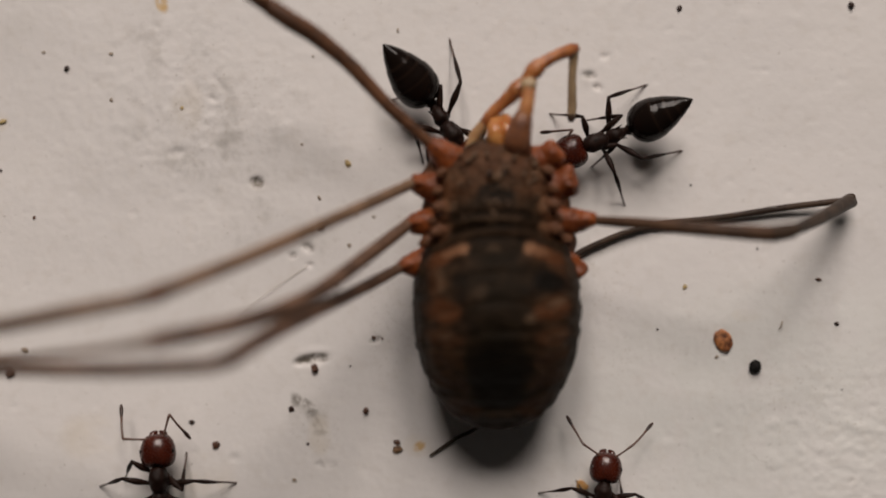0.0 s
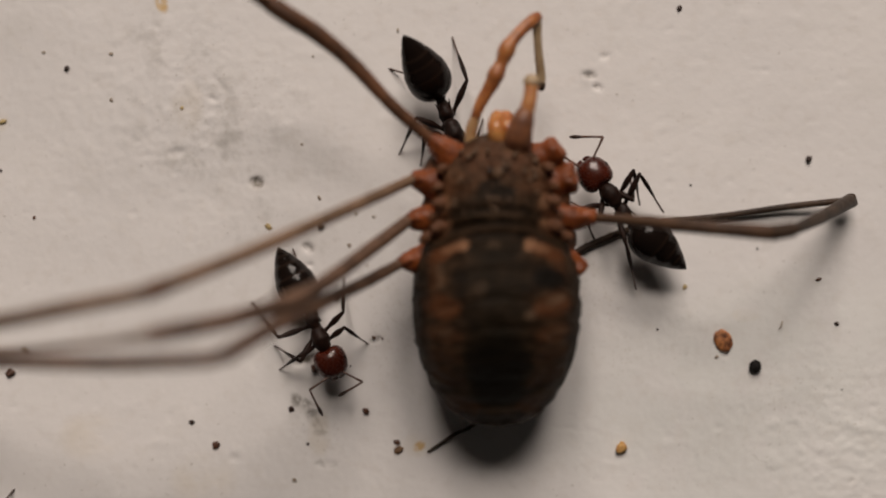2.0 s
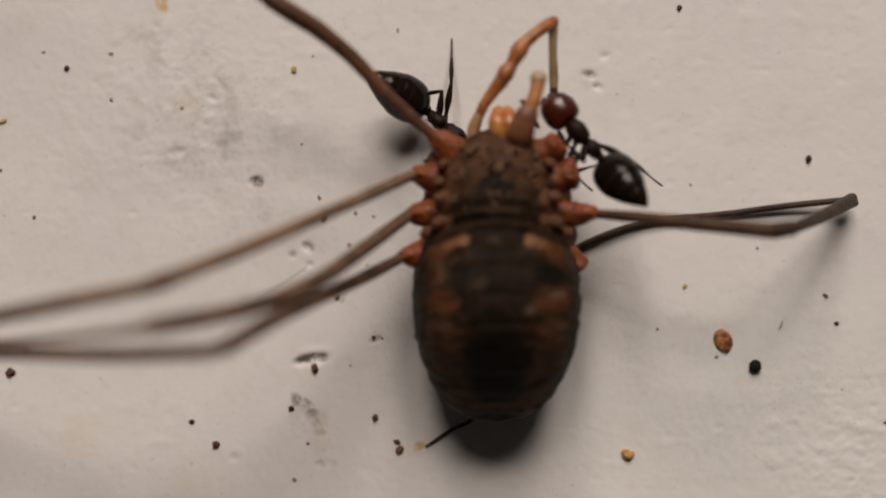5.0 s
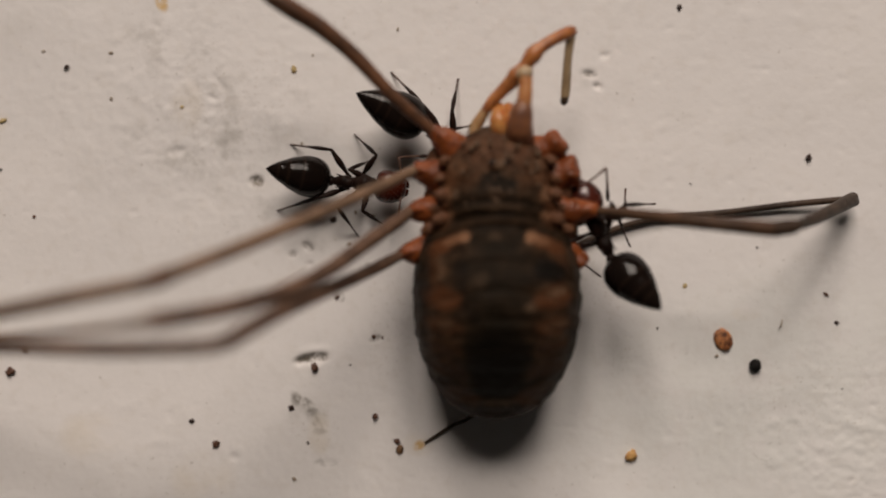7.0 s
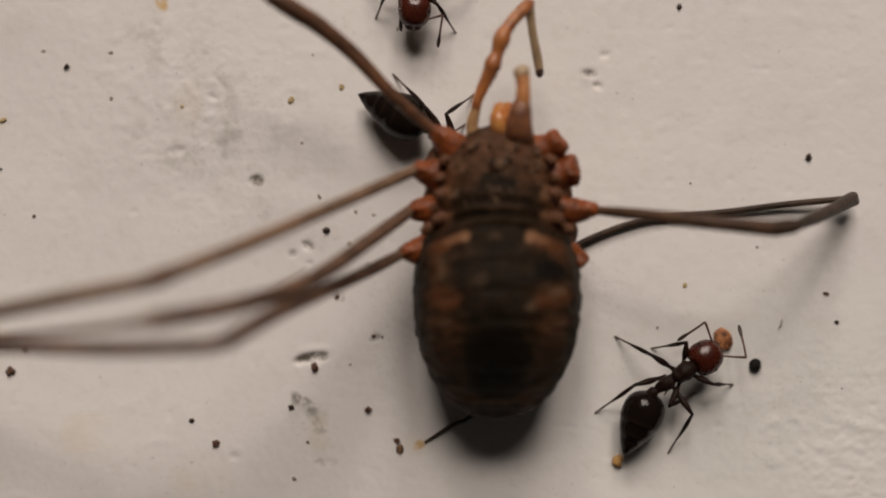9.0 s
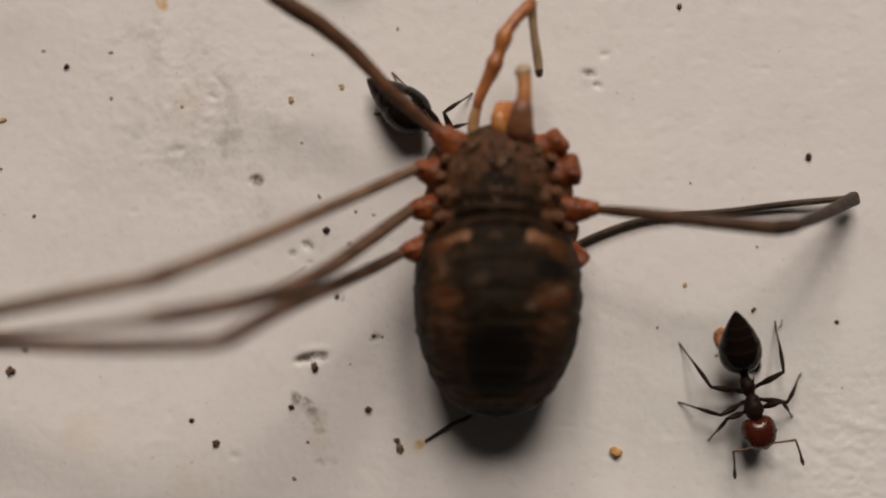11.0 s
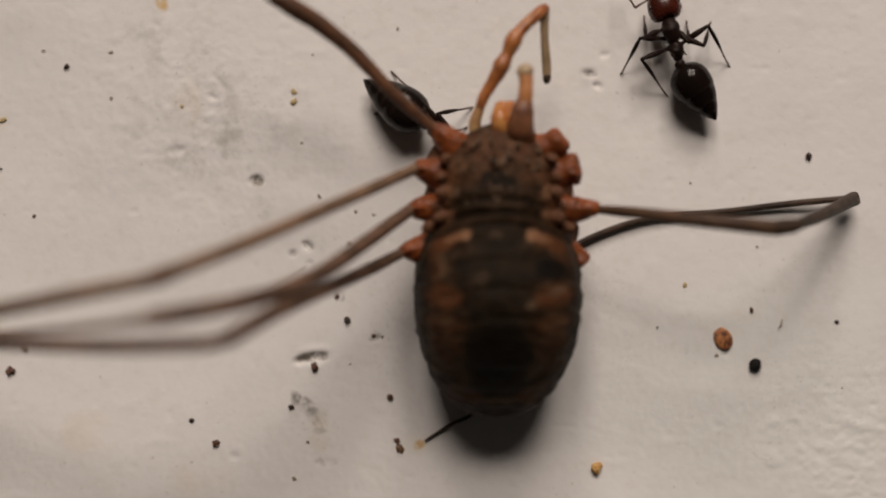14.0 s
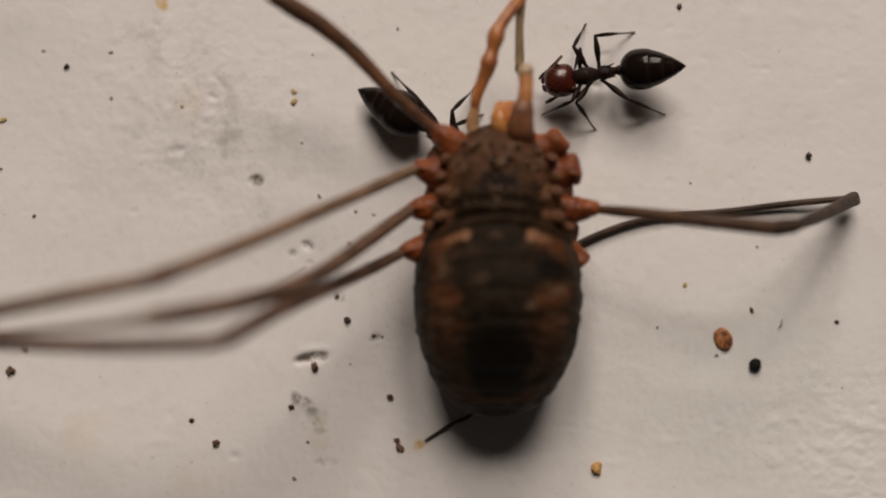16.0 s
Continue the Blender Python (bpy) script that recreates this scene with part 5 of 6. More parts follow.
def motions():
    thing, palp, tarsus, palp2, first, second, folded = HARVESTMAN
    pivot = Vector((12.88, 1.59)) * MM
    rows = []
    for t, turn, slip, back in HARVEST_ROWS:
        rows.append((t, Matrix.Translation((pivot.x - slip * MM, pivot.y - back * MM, 0)) @ pose(0, 0, 0, 0, 0, turn) @ Matrix.Translation((-pivot.x, -pivot.y, 0))))
    walk(thing, rows)
    for ob, share in ((first, -1.7), (second, -1.0), (folded, 0.6)):
        root = ob.location.copy()
        walk(ob, [(t, Matrix.Translation(root) @ pose(0, 0, 0, 0, 0, share * turn)) for t, turn, slip, back in HARVEST_ROWS])
    at = palp.location.copy()
    walk(palp, [(t, Matrix.Translation(at) @ pose(0, 0, 0, 0, 0, a)) for t, a, b in PALP_ROWS])
    bend = tarsus.location.copy()
    walk(tarsus, [(t, Matrix.Translation(bend) @ pose(0, 0, 0, 0, 0, b)) for t, a, b in PALP_ROWS])
    at2 = palp2.location.copy()
    walk(palp2, [(t, Matrix.Translation(at2) @ pose(0, 0, 0, 0, 0, a)) for t, a in STUB_ROWS])
    stances()
    walk_ant(ANTS["a"], 1, [
        (0, 0.09, 3.81, 0, -56, 7, 27), (0.5, 0.20, 3.90, 0, -69, 15, 33), (1, 0.20, 3.90, 0, -69, 17, 37),
        (1.5, 0.27, 3.90, 0, -70, 14, 36), (2, 0.20, 3.90, 0, -69, 12, 34), (2.3, 0.17, 3.88, 0, -66, 16, 35),
        (2.5, 0.14, 3.83, 0, -45, 7, 31), (3, 0.16, 3.83, 0, -46, 5, 30), (3.5, 0.17, 3.85, 0, -52, 0, 36),
        (4, 0.14, 3.83, 0, -45, 11, 29), (4.2, 0.09, 3.83, 0, -40, 18, 35), (4.7, 0.11, 3.78, 0, -42, 8, 32),
        (5.2, 0.08, 3.63, 0, -42, 17, 29), (5.7, 0.04, 3.48, 0, -40, 11, 30), (6.3, 0.08, 3.31, 0, -40, 20, 17),
        (6.5, 0.02, 3.20, 0, -40, 22, 21), (7, 0.09, 3.20, 0, -40, 16, 21), (7.5, 0.02, 3.25, 0, -40, 20, -9),
        (8, 0.20, 3.20, 0, -40, 9, -9), (8.5, 0.16, 3.17, 0, -40, 10, -9), (9, 0.16, 3.13, 0, -40, 13, -9),
        (11.5, 0.16, 3.20, 0, -40, -0, -9), (12, 0.16, 3.13, 0, -40, 12, -9), (12.5, 0.08, 3.08, 0, -40, 18, 17),
        (13, 0.08, 3.17, 0, -40, 7, -9), (13.5, 0.13, 3.25, 0, -40, 9, -9), (14, 0.13, 3.25, 0, -40, 4, -9),
        (14.5, 0.13, 3.25, 0, -40, 3, -9), (15, 0.09, 3.20, 0, -40, 4, -9), (15.5, 0.09, 3.25, 0, -40, 5, -9),
        (16, 0.09, 3.17, 0, -40, 10, -9)])
    walk_ant(ANTS["b"], 2, [
        (0, 4.99, 3.39, 0, -159, 4, 23), (0.1, 4.91, 3.60, 0, -163, 5, 26), (0.2, 4.86, 4.23, 0, -185, 6, 24),
        (0.3, 4.96, 3.58, 0, -162, 4, 32), (0.4, 4.72, 3.62, 0, -168, 9, -6), (0.5, 5.74, 2.45, 0, -99, -30, -6),
        (0.6, 5.50, 2.85, 0, -126, -8, 28), (0.7, 5.53, 2.99, 0, -144, 9, 45), (0.8, 5.31, 2.73, 0, -150, 10, 48),
        (1, 5.02, 2.43, 0, -172, 45, 19), (1.2, 5.02, 2.43, 0, -172, 45, 24), (1.3, 5.28, 2.43, 0, -150, 15, 32),
        (1.4, 5.62, 1.01, 0, -122, 0, 34), (1.5, 5.98, -2.13, 0, -135, 9, 17), (1.6, 6.64, 0.03, 0, -200, -21, 34),
        (1.7, 5.77, 0.77, 0, -211, -9, -6), (1.8, 5.85, 0.64, 0, -212, 4, 18), (1.9, 5.87, 0.80, 0, -214, 2, -6),
        (2, 5.31, 1.38, 0.3, -232, 13, -6), (2.1, 5.33, 1.79, 0, -237, 13, 38), (2.2, 5.17, 1.93, 0, -237, 11, 40),
        (2.3, 4.71, 2.20, 0, -220, -7, 21), (2.4, 4.14, 3.10, 0.8, -212, -9, 28), (2.5, 4.21, 3.40, 1.8, -221, -7, 44),
        (2.7, 4.19, 3.40, 1.8, -221, -6, 48), (2.8, 4.47, 3.36, 1.5, -213, 3, 36), (2.9, 4.70, 3.36, 1.2, -210, 33, 54),
        (3, 4.74, 3.37, 1.2, -210, 22, 54), (3.1, 4.70, 3.36, 1.2, -208, 25, 54), (3.2, 4.37, 3.34, 1.5, -213, 13, 48),
        (3.3, 4.46, 3.33, 1.5, -212, 13, 43), (3.5, 4.12, 3.38, 1.8, -223, -1, 22), (3.6, 4.19, 3.36, 1.8, -222, 4, 22),
        (3.8, 4.17, 3.34, 1.8, -224, -4, 20), (4, 4.24, 3.32, 1.8, -223, 9, 15), (4.1, 4.31, 2.69, 1.8, -236, 5, 43),
        (4.2, 4.24, 2.73, 1.8, -239, -4, 45), (4.5, 4.17, 3.02, 1.8, -234, -2, 38), (4.8, 4.21, 3.30, 1.8, -223, -1, 27),
        (5.1, 4.14, 3.13, 1.8, -231, -2, 36), (5.4, 4.15, 3.26, 1.8, -224, -1, 27), (5.8, 4.08, 3.17, 1.8, -227, -12, 36),
        (6.3, 4.08, 3.15, 1.8, -218, -26, 30), (6.5, 3.98, 3.34, 1.8, -219, -25, 23), (6.6, 4.07, 3.34, 1.8, -213, -11, 42),
        (6.7, 4.14, 3.11, 1.6, -238, 8, 42), (6.8, 4.70, 2.03, 1, -249, 53, 45), (6.9, 4.55, 1.07, 1.4, -255, 42, 34), (7, 4.64, 0.39, 1.6, -245, 17, 25),
        (7.1, 4.47, -1.02, 0.8, -262, -2, 22), (7.2, 5.27, -2.02, 0, -275, -23, 15), (7.3, 7.01, -2.54, 0, -292, -15, -6),
        (7.4, 6.75, -3.32, 0, -285, -5, 19), (7.5, 6.54, -3.66, 0, -280, -7, 20), (7.6, 6.75, -3.57, 0, -293, 3, -6),
        (7.8, 6.70, -3.86, 0, -311, 24, -6), (8, 6.72, -3.87, 0, -311, 23, -6), (8.3, 6.96, -4.00, 0, -325, 35, -6),
        (8.5, 7.15, -4.13, 0, -336, 44, -6), (8.6, 6.86, -3.94, 0, -317, 27, -6), (8.7, 7.15, -4.07, 0, -331, 38, -6),
        (8.9, 6.85, -3.96, 0, -317, 28, -6), (9, 7.13, -4.01, 0, -326, 33, -6), (9.2, 7.15, -4.07, 0, -331, 38, -6),
        (9.5, 6.93, -3.97, 0, -319, 28, -6), (9.8, 7.12, -4.06, 0, -329, 36, -6), (10, 6.96, -3.98, 0, -321, 30, -6),
        (10.3, 7.15, -4.02, 0, -328, 35, -6), (10.8, 8.68, -3.92, 0, -387, -20, 18), (11.1, 9.58, -5.23, 0, -452, 5, 32),
        (11.3, 9.32, -6.27, 0, -458, -7, 48), (11.4, 5.75, -6.64, 0, -537, 2, -6), (11.5, 1.09, -9.16, 0, -562, -3, 25),
        (11.6, 1.44, -7.57, 0, -564, 4, 28), (11.7, 0.53, -11.06, 0, -555, 2, 32), (12.3, 2.82, -11.15, 0, -721, 1, 36),
        (12.7, 6.87, -8.61, 0, -643, -2, 31), (12.8, 6.67, -6.79, 0, -666, 9, 27), (12.9, 6.25, -10.35, 0, -649, -1, 27),
        (13, 6.25, -11.57, 0, -649, -1, 27), (13.5, 6.80, -12.45, 0, -637, 2, 35), (14, 8.90, -11.67, 0, -636, 1, 31),
        (15.3, 9.53, -9.48, 0, -630, 1, 35), (15.4, 9.82, -9.05, 0, -634, 2, 31), (15.5, 9.86, -10.44, 0, -637, 3, 31),
        (15.6, 9.92, -10.26, 0, -645, 15, 48), (16, 9.94, -11.05, 0, -637, 2, 35)])
    walk_ant(ANTS["c"], 3, [
        (0, -8.72, -7.40, 0, 92, 1, 32), (0.1, -3.76, -5.91, 0, 28, 3, -6), (0.2, -6.13, -0.11, 0, 69, 5, 28),
        (0.3, -10.44, 3.92, 0, 164, -9, -6), (0.35, -10.26, 1.58, 0, 262, 4, 36), (0.4, -8.76, -2.18, 0, 316, -7, 33),
        (0.45, -8.65, -6.97, 0, 281, -0, 35), (0.5, -8.55, -11.85, 0, 275, -0, 28), (0.6, -8.79, -13.07, 0, 270, 1, 29),
        (3, -18.04, -7.31, 0, 91, -2, 36), (7.5, -18.57, -5.36, 0, 59, 5, 37), (7.6, -8.97, -2.92, 0, 58, -4, 28),
        (7.7, -6.43, -0.32, 0, 63, -8, 32), (7.8, -6.64, 5.42, 0, 62, -12, 27), (7.9, -4.37, 4.24, 0.6, 0, 1, -6),
        (8, -4.04, 3.30, 1.3, -8, -11, -6), (8.1, -0.45, 7.07, 0.6, 6, -7, 27), (8.2, -0.71, 7.78, 0, 17, -8, 39),
        (8.3, 0.04, 9.70, 0, 30, -5, 42), (9, 0.98, 12.06, 0, 1, -1, 37), (16, 0.98, 12.06, 0, 1, -1, 37)])
    walk_ant(ANTS["d"], 4, [
        (0, 4.89, -7.82, 0, 83, 5, 20), (0.1, 6.18, -3.83, 0, 120, -14, -6), (0.2, 6.07, -3.54, 0, 123, -9, -6),
        (0.3, 5.92, -3.87, 0, 134, -9, -6), (0.4, 5.73, -3.47, 0, 125, -10, -6), (0.5, 7.45, -3.61, 0, 86, 3, 16),
        (0.6, 7.76, -1.70, 0, 82, -2, -6), (0.65, 9.21, -2.41, 0, 26, 19, 28), (0.7, 10.10, -3.45, 0, -8, 15, -6),
        (0.8, 15.31, -3.47, 0, -0, 0, -6), (0.9, 17.57, -3.47, 0, -0, 0, 22), (1.6, 15.18, -11.29, 0, -167, -9, 25),
        (2.4, 8.72, -11.50, 0, -179, -1, 27), (2.6, 7.50, -9.48, 0, -268, 1, 27), (2.7, 7.43, -2.05, 0, -273, 0, -6),
        (2.8, 10.41, -1.17, 0, -302, -10, -6), (2.85, 8.83, -0.40, 0, -270, -9, -6), (2.9, 6.30, -0.50, 0, -231, -1, -6),
        (2.95, 10.03, 0.87, 0, -315, 4, -6), (3, 17.66, 1.83, 0, -354, 4, 26), (3.15, 18.39, -3.58, 0, -437, -4, 24),
        (3.3, 9.95, -9.75, 0, -540, -1, 27), (3.4, 7.35, -5.12, 0, -633, -11, 24), (3.5, 6.23, -3.53, 0, -588, -16, -6),
        (3.6, 6.14, -3.23, 0, -585, -19, -6), (3.7, 8.37, -2.93, 0, -638, -21, 30), (3.8, 11.23, -2.72, 0, -701, -14, -6),
        (3.9, 15.92, -2.18, 0, -714, 4, -6), (4.1, 17.66, -2.18, 0, -714, 4, -6), (6.5, 13.96, -12.34, 0, -604, 1, 25),
        (7.4, 12.55, -10.48, 0, -628, 1, 24), (7.5, 12.52, -9.19, 0, -626, -2, 18), (7.6, 12.67, -10.74, 0, -631, 1, 17),
        (8.5, 12.67, -13.31, 0, -631, 1, 27), (16, 12.67, -13.31, 0, -631, 1, 27)])
    walk_ant(ANTS["e"], 5, [
        (0, 12.60, 12.65, 0, -96, 0, 29), (0.3, 10.64, 9.69, 0, -83, -2, 29), (0.4, 9.21, 7.03, 0, -84, -5, 37),
        (0.45, 10.95, 6.97, 0, -20, 3, 38), (0.5, 12.50, 7.41, 0, 16, 9, -6), (0.6, 13.99, 7.12, 0, 8, 2, 22),
        (0.65, 13.28, 5.74, 0, -123, -5, 45), (0.7, 10.82, 4.25, 0, -132, -9, 41), (0.8, 8.89, 5.92, 0, -196, 7, 36),
        (0.9, 5.67, 8.85, 0, -175, -0, -6), (1, 1.22, 8.47, 0, -185, 13, 29), (1.1, -0.45, 8.37, 0, -111, 7, 16),
        (1.2, -2.45, 8.20, 0, -100, 1, 22), (1.3, -3.31, 5.59, 0, -104, 7, 48), (1.4, -7.09, 2.26, 0, -131, -3, 25),
        (1.45, -6.39, 0.44, 0, -78, -8, 16), (1.5, -4.59, -1.46, 0, -43, 1, 23), (1.6, -3.44, -1.15, 0, -22, 16, 37),
        (1.7, -3.37, -1.13, 0, -19, 15, 41), (1.8, -3.24, -1.20, 0, -20, 11, 40), (1.9, -3.15, -1.49, 0, -22, -1, 44),
        (2, -3.89, -2.48, 0, -66, 3, -6), (2.1, -4.38, -3.11, 0, -90, 5, 33), (2.2, -9.24, -4.63, 0, -132, -7, -6),
        (2.3, -8.83, -7.16, 0, -79, -6, -6), (2.4, -8.55, -9.60, 0, -85, -5, -6), (2.7, -4.24, -12.02, 0, -1, 1, 25),
        (2.9, -1.20, -10.18, 0, 90, -3, 30), (3, -1.23, -9.09, 0, 92, -2, 28), (3.1, -3.09, 0.86, 0, 11, 19, -6),
        (3.2, -3.73, 4.06, 0, 42, 7, 35), (3.3, -1.58, 7.27, 0, -9, 10, -6), (3.4, 1.70, 7.83, 0, 14, -11, 29),
        (3.5, 8.37, 10.31, 0, 0, -1, 23), (3.7, 15.04, 13.80, 0, 1, -1, 31), (5, 20.35, 6.98, 0, -89, -2, -6),
        (10.8, 17.98, 0.72, 0, -180, 0, 30), (11.2, 15.36, 0.37, 0, -180, 0, 30), (11.3, 14.50, 0.26, 0, -187, 2, 30),
        (11.4, 14.50, 0.12, 0, -173, -2, 30), (11.5, 16.23, -1.03, 0, -180, -0, 30), (11.7, 15.08, -3.20, 0, -207, -4, 23),
        (11.8, 13.58, -4.00, 0, -216, -2, 28), (11.9, 10.38, -3.69, 0, -240, -1, -6), (12, 7.50, -1.10, 0, -231, -1, -14),
        (12.1, 9.20, 2.25, 0, -268, 4, 16), (12.2, 6.67, 2.69, 0, -191, -16, -6), (12.3, 5.47, 3.58, 0, -190, -10, -6),
        (12.4, 5.15, 3.61, 0, -190, -4, 23), (12.5, 4.82, 3.96, 0, -190, -8, -6), (12.6, 6.18, 4.23, 0, -196, -9, -6),
        (12.7, 6.87, 4.74, 0, -226, -17, -6), (12.8, 6.84, 4.73, 0, -227, -9, -6), (12.9, 7.10, 4.95, 0, -233, -7, -6),
        (13, 7.16, 4.92, 0, -236, 2, -6), (13.1, 7.09, 4.87, 0, -224, -10, -6), (13.2, 6.95, 4.61, 0, -199, -21, 19),
        (13.3, 6.17, 4.94, 0, -208, -11, 17), (13.4, 5.90, 4.66, 0, -189, -16, 23), (13.5, 5.58, 5.01, 0, -197, -14, -6),
        (13.6, 5.22, 4.80, 0, -186, -20, -6), (13.7, 5.22, 4.86, 0, -189, -19, -6), (13.8, 5.02, 5.09, 0, -192, -10, -6),
        (13.9, 5.26, 5.44, 0, -196, -12, 21), (14, 7.10, 6.37, 0, -254, 19, -6), (14.1, 6.89, 8.67, 0, -261, 4, 27),
        (14.12, 6.84, 9.54, 0, -264, 5, 29), (14.2, 7.89, 10.42, 0, -366, 6, 30), (14.3, 9.55, 7.46, 0, -456, 4, 21),
        (14.4, 7.55, 5.19, 0, -495, 4, 21), (14.5, 5.69, 3.38, 0, -515, 17, -6), (14.7, 5.37, 4.00, 0, -530, 9, 34),
        (14.8, 5.47, 3.97, 0, -527, 11, 28), (15, 6.00, 3.93, 0, -498, -13, -6), (15.1, 6.20, 3.96, 0, -497, -2, 27),
        (15.4, 6.23, 4.21, 0, -508, 11, 27), (15.5, 6.24, 4.47, 0, -514, 12, 22), (15.7, 6.05, 5.05, 0, -533, -1, 25),
        (15.8, 5.58, 5.15, 0, -531, -6, 17), (16, 4.69, 5.32, 0, -530, -9, 20)])
    walk_ant(ANTS["f"], 6, [
        (0, -7.73, -11.60, 0, 5, 0, 24), (2.7, 2.02, -12.10, 0, 90, 0, 30), (2.9, 2.20, -10.00, 0, 90, 0, 30),
        (3, 2.18, -9.22, 0, 91, -1, 25), (3.1, -2.37, -8.78, 0, 154, -6, 23), (3.2, -9.05, -6.10, 0, 58, 8, 31),
        (3.25, -7.69, -5.28, 0, -45, 1, 42), (3.3, -5.22, -7.97, 0, -31, -2, 47), (3.4, -3.17, -10.17, 0, -73, 8, 48),
        (3.5, -2.93, -13.19, 0, -66, -3, 17), (4.2, -16.14, -10.63, 0, -180, -1, 26), (5.5, -18.04, -5.55, 0, -269, -2, 25),
        (6.4, -17.24, -0.68, 0, -360, 0, 30), (6.6, -14.15, -0.87, 0, -345, 5, 24), (6.7, -7.36, 0.73, 0, -320, 0, 22), (6.8, -4.96, 2.83, 0, -341, 7, 21),
        (6.9, -3.45, 2.45, 0, -362, 2, 21), (7, -2.71, 2.00, 0, -366, -4, 19), (7.1, -2.27, 1.94, 0, -370, 6, 26),
        (7.2, -2.58, 2.08, 0, -363, -2, 33), (7.3, -2.52, 1.97, 0, -359, -10, 36), (7.4, -2.38, 2.07, 0, -359, -3, 40),
        (7.5, -2.46, 2.10, 0, -358, -1, 28), (7.6, -3.47, 1.90, 0, -382, 16, 44), (7.7, -4.02, 2.11, 0, -362, -5, 33),
        (7.8, -3.90, 1.14, 0, -401, -2, 47), (7.9, -3.62, -2.07, 0, -418, -5, 35), (8, -5.11, -3.71, 0, -440, -12, 35),
        (8.05, -4.47, -2.67, 0, -399, -8, 48), (8.1, -3.47, -1.26, 0, -334, -6, 23), (8.2, -3.21, -0.27, 0, -334, 11, 23),
        (8.3, -2.97, -0.12, 0, -338, 10, 33), (8.4, -2.46, 0.10, 0, -332, 10, 20), (8.5, -3.60, 1.28, 0, -277, 1, 25),
        (8.6, -3.81, 3.96, 0, -294, -1, 34), (8.7, -1.76, 7.08, 0, -364, 3, -6), (8.75, -0.53, 6.94, 0, -405, -0, 30),
        (8.8, 0.31, 6.90, 0, -447, -0, 31), (8.9, -0.53, 7.15, 0, -453, 3, 34), (9, -0.78, 8.38, 0, -455, 1, 24),
        (9.1, -0.51, 8.73, 0, -450, 0, 25), (9.2, -0.69, 9.02, 0, -451, 1, 27), (9.6, -0.77, 11.26, 0, -450, 0, 30),
        (11.2, -3.21, 10.39, 0, -450, 0, 30), (11.5, -1.99, 7.85, 0, -434, -0, 24), (11.6, -3.18, 7.59, 0, -447, 2, 30),
        (11.7, -2.85, 8.02, 0, -449, 4, 24), (11.8, -2.44, 7.51, 0, -444, 4, 22), (11.9, -2.22, 7.50, 0, -439, 2, 26),
        (12, -2.30, 7.26, 0, -431, 1, 21), (12.1, -2.10, 7.08, 0, -401, -11, 19), (12.2, -1.12, 6.89, 0, -401, -0, -6),
        (12.3, -0.83, 6.51, 0, -422, -10, -6), (12.4, -4.99, 1.04, 0, -443, 2, -6), (12.5, -4.50, -3.10, 0, -430, -4, -6),
        (12.6, -3.72, -3.40, 0, -405, 0, -6), (12.7, -4.81, -8.73, 0, -439, -0, 22), (12.9, -4.96, -12.21, 0, -450, 0, 26),
        (16, -4.96, -12.21, 0, -450, 0, 26)])
    slide(CRUMBS["black_grain_left"], [(0, -3.86, 0.73), (3.1, -3.86, 0.73), (3.2, -3.77, 1.04), (6.7, -3.77, 1.04), (6.9, -3.46, 0.91), (7.6, -3.46, 0.91), (7.8, -3.68, 0.55), (12.3, -3.68, 0.55), (12.5, -3.02, -2.29), (16, -3.02, -2.29)])
    slide(CRUMBS["brown_grain"], [(0, -2.43, -5.12), (2.1, -2.43, -5.12), (2.4, -2.14, -5.32), (7.8, -2.14, -5.32), (8, -2.36, -5.12), (12.5, -2.36, -5.12), (12.7, -1.66, -4.73), (16, -1.66, -4.73)])
    slide(CRUMBS["crumb_yellow"], [(0, 4.39, -7.48), (0.1, 5.46, -6.32), (2.6, 5.64, -6.27), (2.9, 4.88, -6.95), (3.2, 4.88, -6.98), (3.4, 5.77, -6.46), (4.2, 5.77, -6.46), (6.3, 5.95, -6.55), (7.4, 5.95, -6.55), (7.6, 5.86, -6.77), (7.8, 5.50, -6.77), (9.2, 5.50, -6.73), (10.6, 5.50, -6.68), (11.3, 5.20, -6.34), (11.4, 4.41, -7.27), (12.6, 4.41, -7.27), (12.85, 4.84, -6.96), (16, 4.84, -6.96)])
    slide(CRUMBS["twig"], [(0, 11.86, -0.96), (2.7, 11.86, -0.96), (2.9, 12.05, -1.50), (9.2, 12.11, -1.46), (11.2, 9.75, -1.98), (16, 9.75, -1.98)])
    slide(CRUMBS["grain_far"], [(0, 12.88, 7.70), (0.6, 12.88, 7.70), (0.75, 11.55, 2.84), (16, 11.55, 2.89)])
    slide(CRUMBS["crumb_pale"], [(0, -3.00, 2.70), (0.4, -3.04, 2.80), (1.35, -3.04, 2.80), (1.45, -5.52, 0.70), (3.1, -5.52, 0.70), (3.2, -4.71, 5.64), (7.7, -4.71, 5.64), (7.8, -4.77, 4.57), (8.6, -4.80, 4.66), (11.6, -4.80, 4.66), (12, -4.71, 4.59), (16, -4.71, 4.59)])
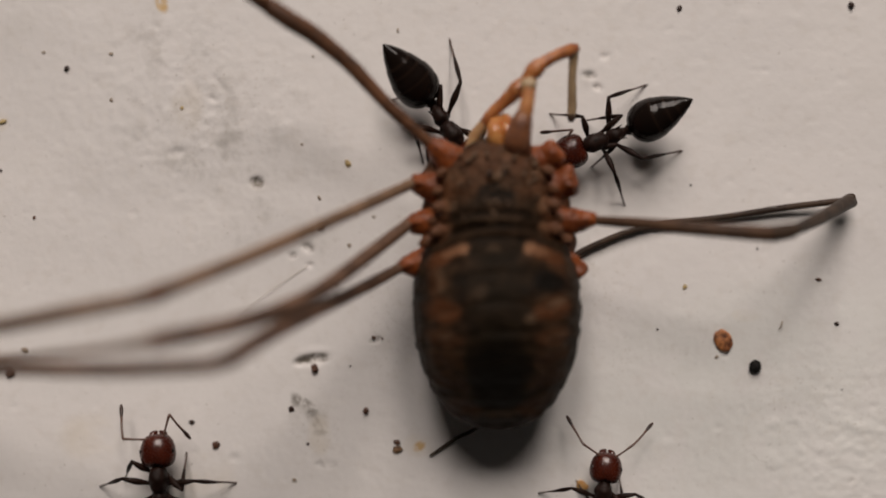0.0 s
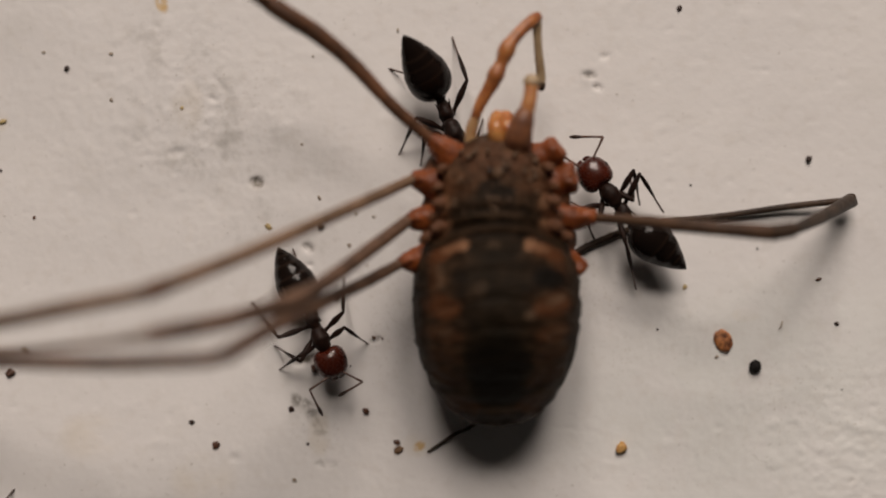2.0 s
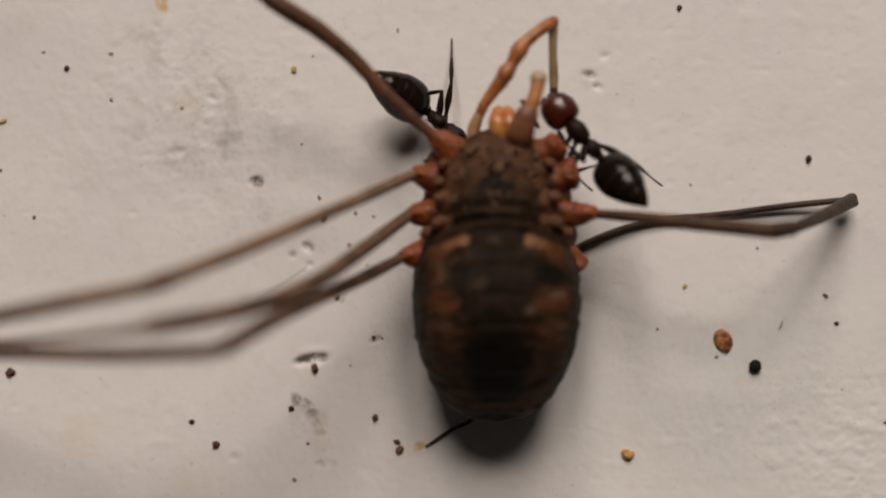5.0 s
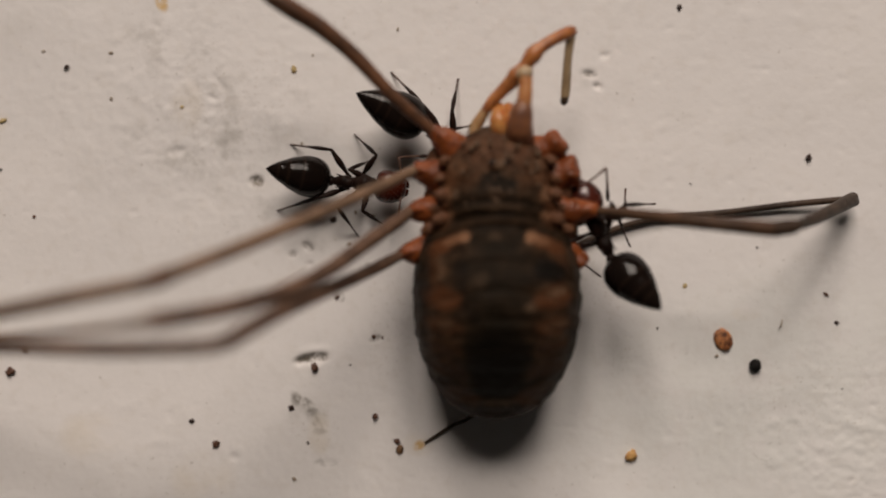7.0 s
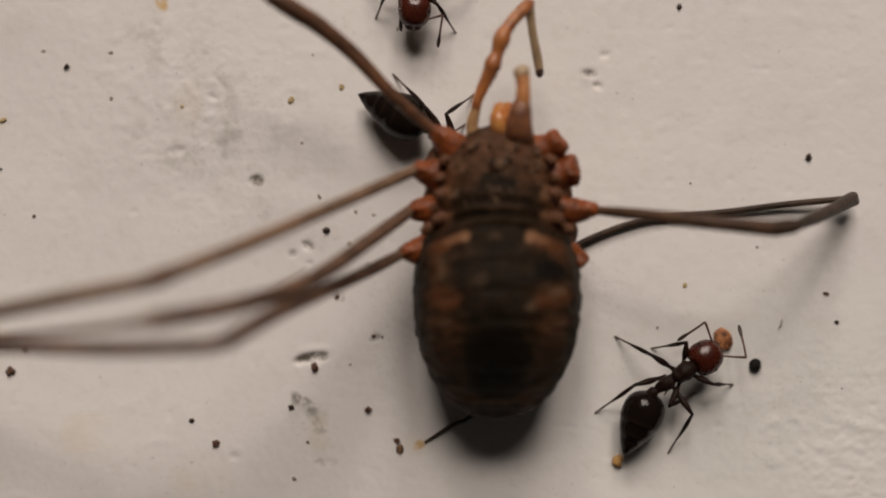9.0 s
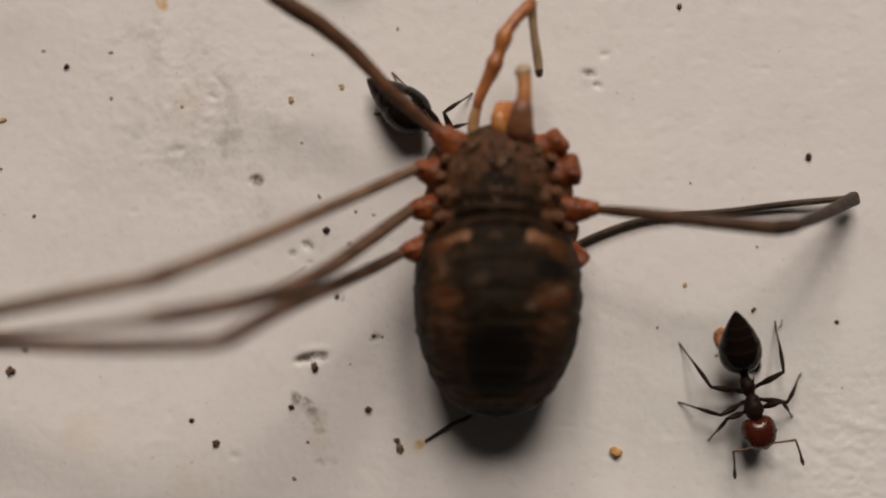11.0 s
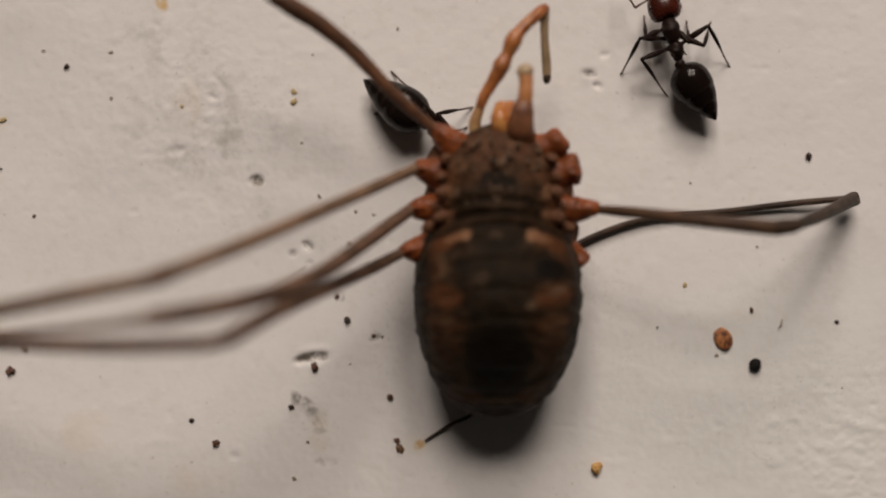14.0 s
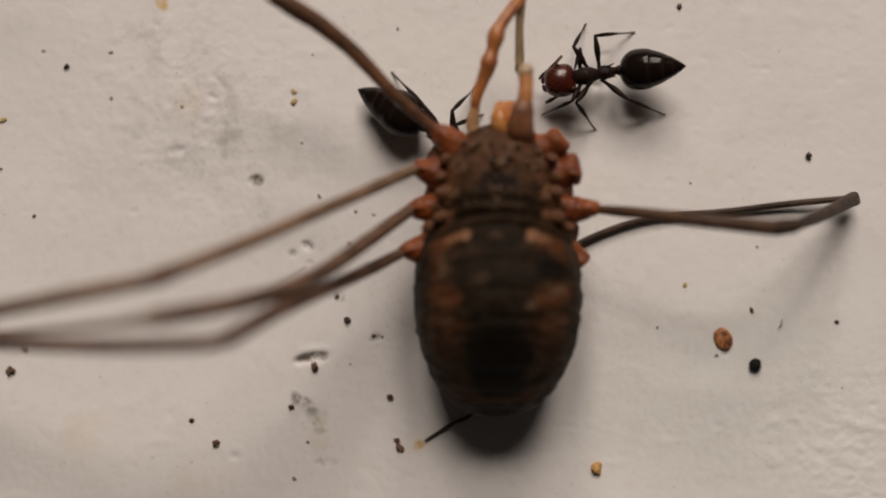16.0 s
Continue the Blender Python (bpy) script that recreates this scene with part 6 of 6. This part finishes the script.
    slide(CRUMBS["crumb_pale_b"], [(0, -3.29, 9.12), (8.6, -3.29, 9.12), (8.7, -3.20, 5.07), (11.7, -3.20, 5.07), (12, -4.18, 5.38), (12.4, -4.71, 4.91), (16, -4.71, 4.91)])
    slide(CRUMBS["crumb_grey"], [(0, -1.43, -6.34), (6.5, -1.36, -6.36), (16, -1.36, -6.34)])


HARVEST_ROWS = [(0, 1.15, 0.09, 0.1), (0.5, 1.0, 0.09, 0.08), (1, 0.86, 0.08, 0.07), (2, 0.8, 0.08, 0.07), (3, 0.7, 0.08, 0.06), (4, 0.54, 0.08, 0.05), (5.2, 0.32, 0.05, 0.03), (6.5, 0.13, 0.03, 0.01), (9, 0.12, 0.03, 0.01), (11.5, 0.02, 0, 0), (16, 0, 0, 0)]
PALP_ROWS = [(0, -23.7, 14.2), (0.2, -16.1, 10.7), (0.5, -11.2, 5.8), (1, -4.1, 0.6), (1.5, -5.9, -2.0), (2, -4.4, 1.2), (2.5, -7.9, 1.6), (3, -1.7, 1.2), (3.5, -9.4, 2.5), (4, -8.8, 3.9), (5.2, -11.3, 4.7), (6.3, -11.3, 4.8), (6.4, 0.2, 1.8), (6.5, -15.2, 7.7), (6.6, 0.2, 1.3), (6.8, -10.9, 6.6), (7, -19.4, 7.2), (7.2, -7.8, 4.2), (7.4, -16.2, 7.9), (7.5, -7.8, 4.1), (7.8, -13.6, 7.2), (8, 7.4, -0.3), (8.3, -9.7, 3.3), (8.5, 0.3, 1.4), (8.8, 9.6, -2.5), (9, 0.7, 1.8), (11.3, 0.2, -0.2), (11.5, 5.6, 1.6), (12, -7.9, 3.8), (12.5, -12.1, 2.5), (12.7, 9.6, -2.4), (12.8, -11.3, 2.8), (13, -0.0, -0.5), (13.5, -8.5, 0.8), (14, -5.4, 1.2), (14.5, -4.6, -0.4), (15, -3.2, -3.5), (15.5, -1.9, -9.8), (16, 4.8, -13.4)]
STUB_ROWS = [(0, -7.8), (0.5, -7.5), (1, -9.5), (2, -9.7), (3, -10.3), (4, -12.6), (5.5, -14.5), (6.3, -17.8), (6.5, -22.7), (6.7, -11.9), (7, -0.8), (7.5, 1.7), (11.5, 1.4), (12, 0.0), (16, 0.0)]
motions()
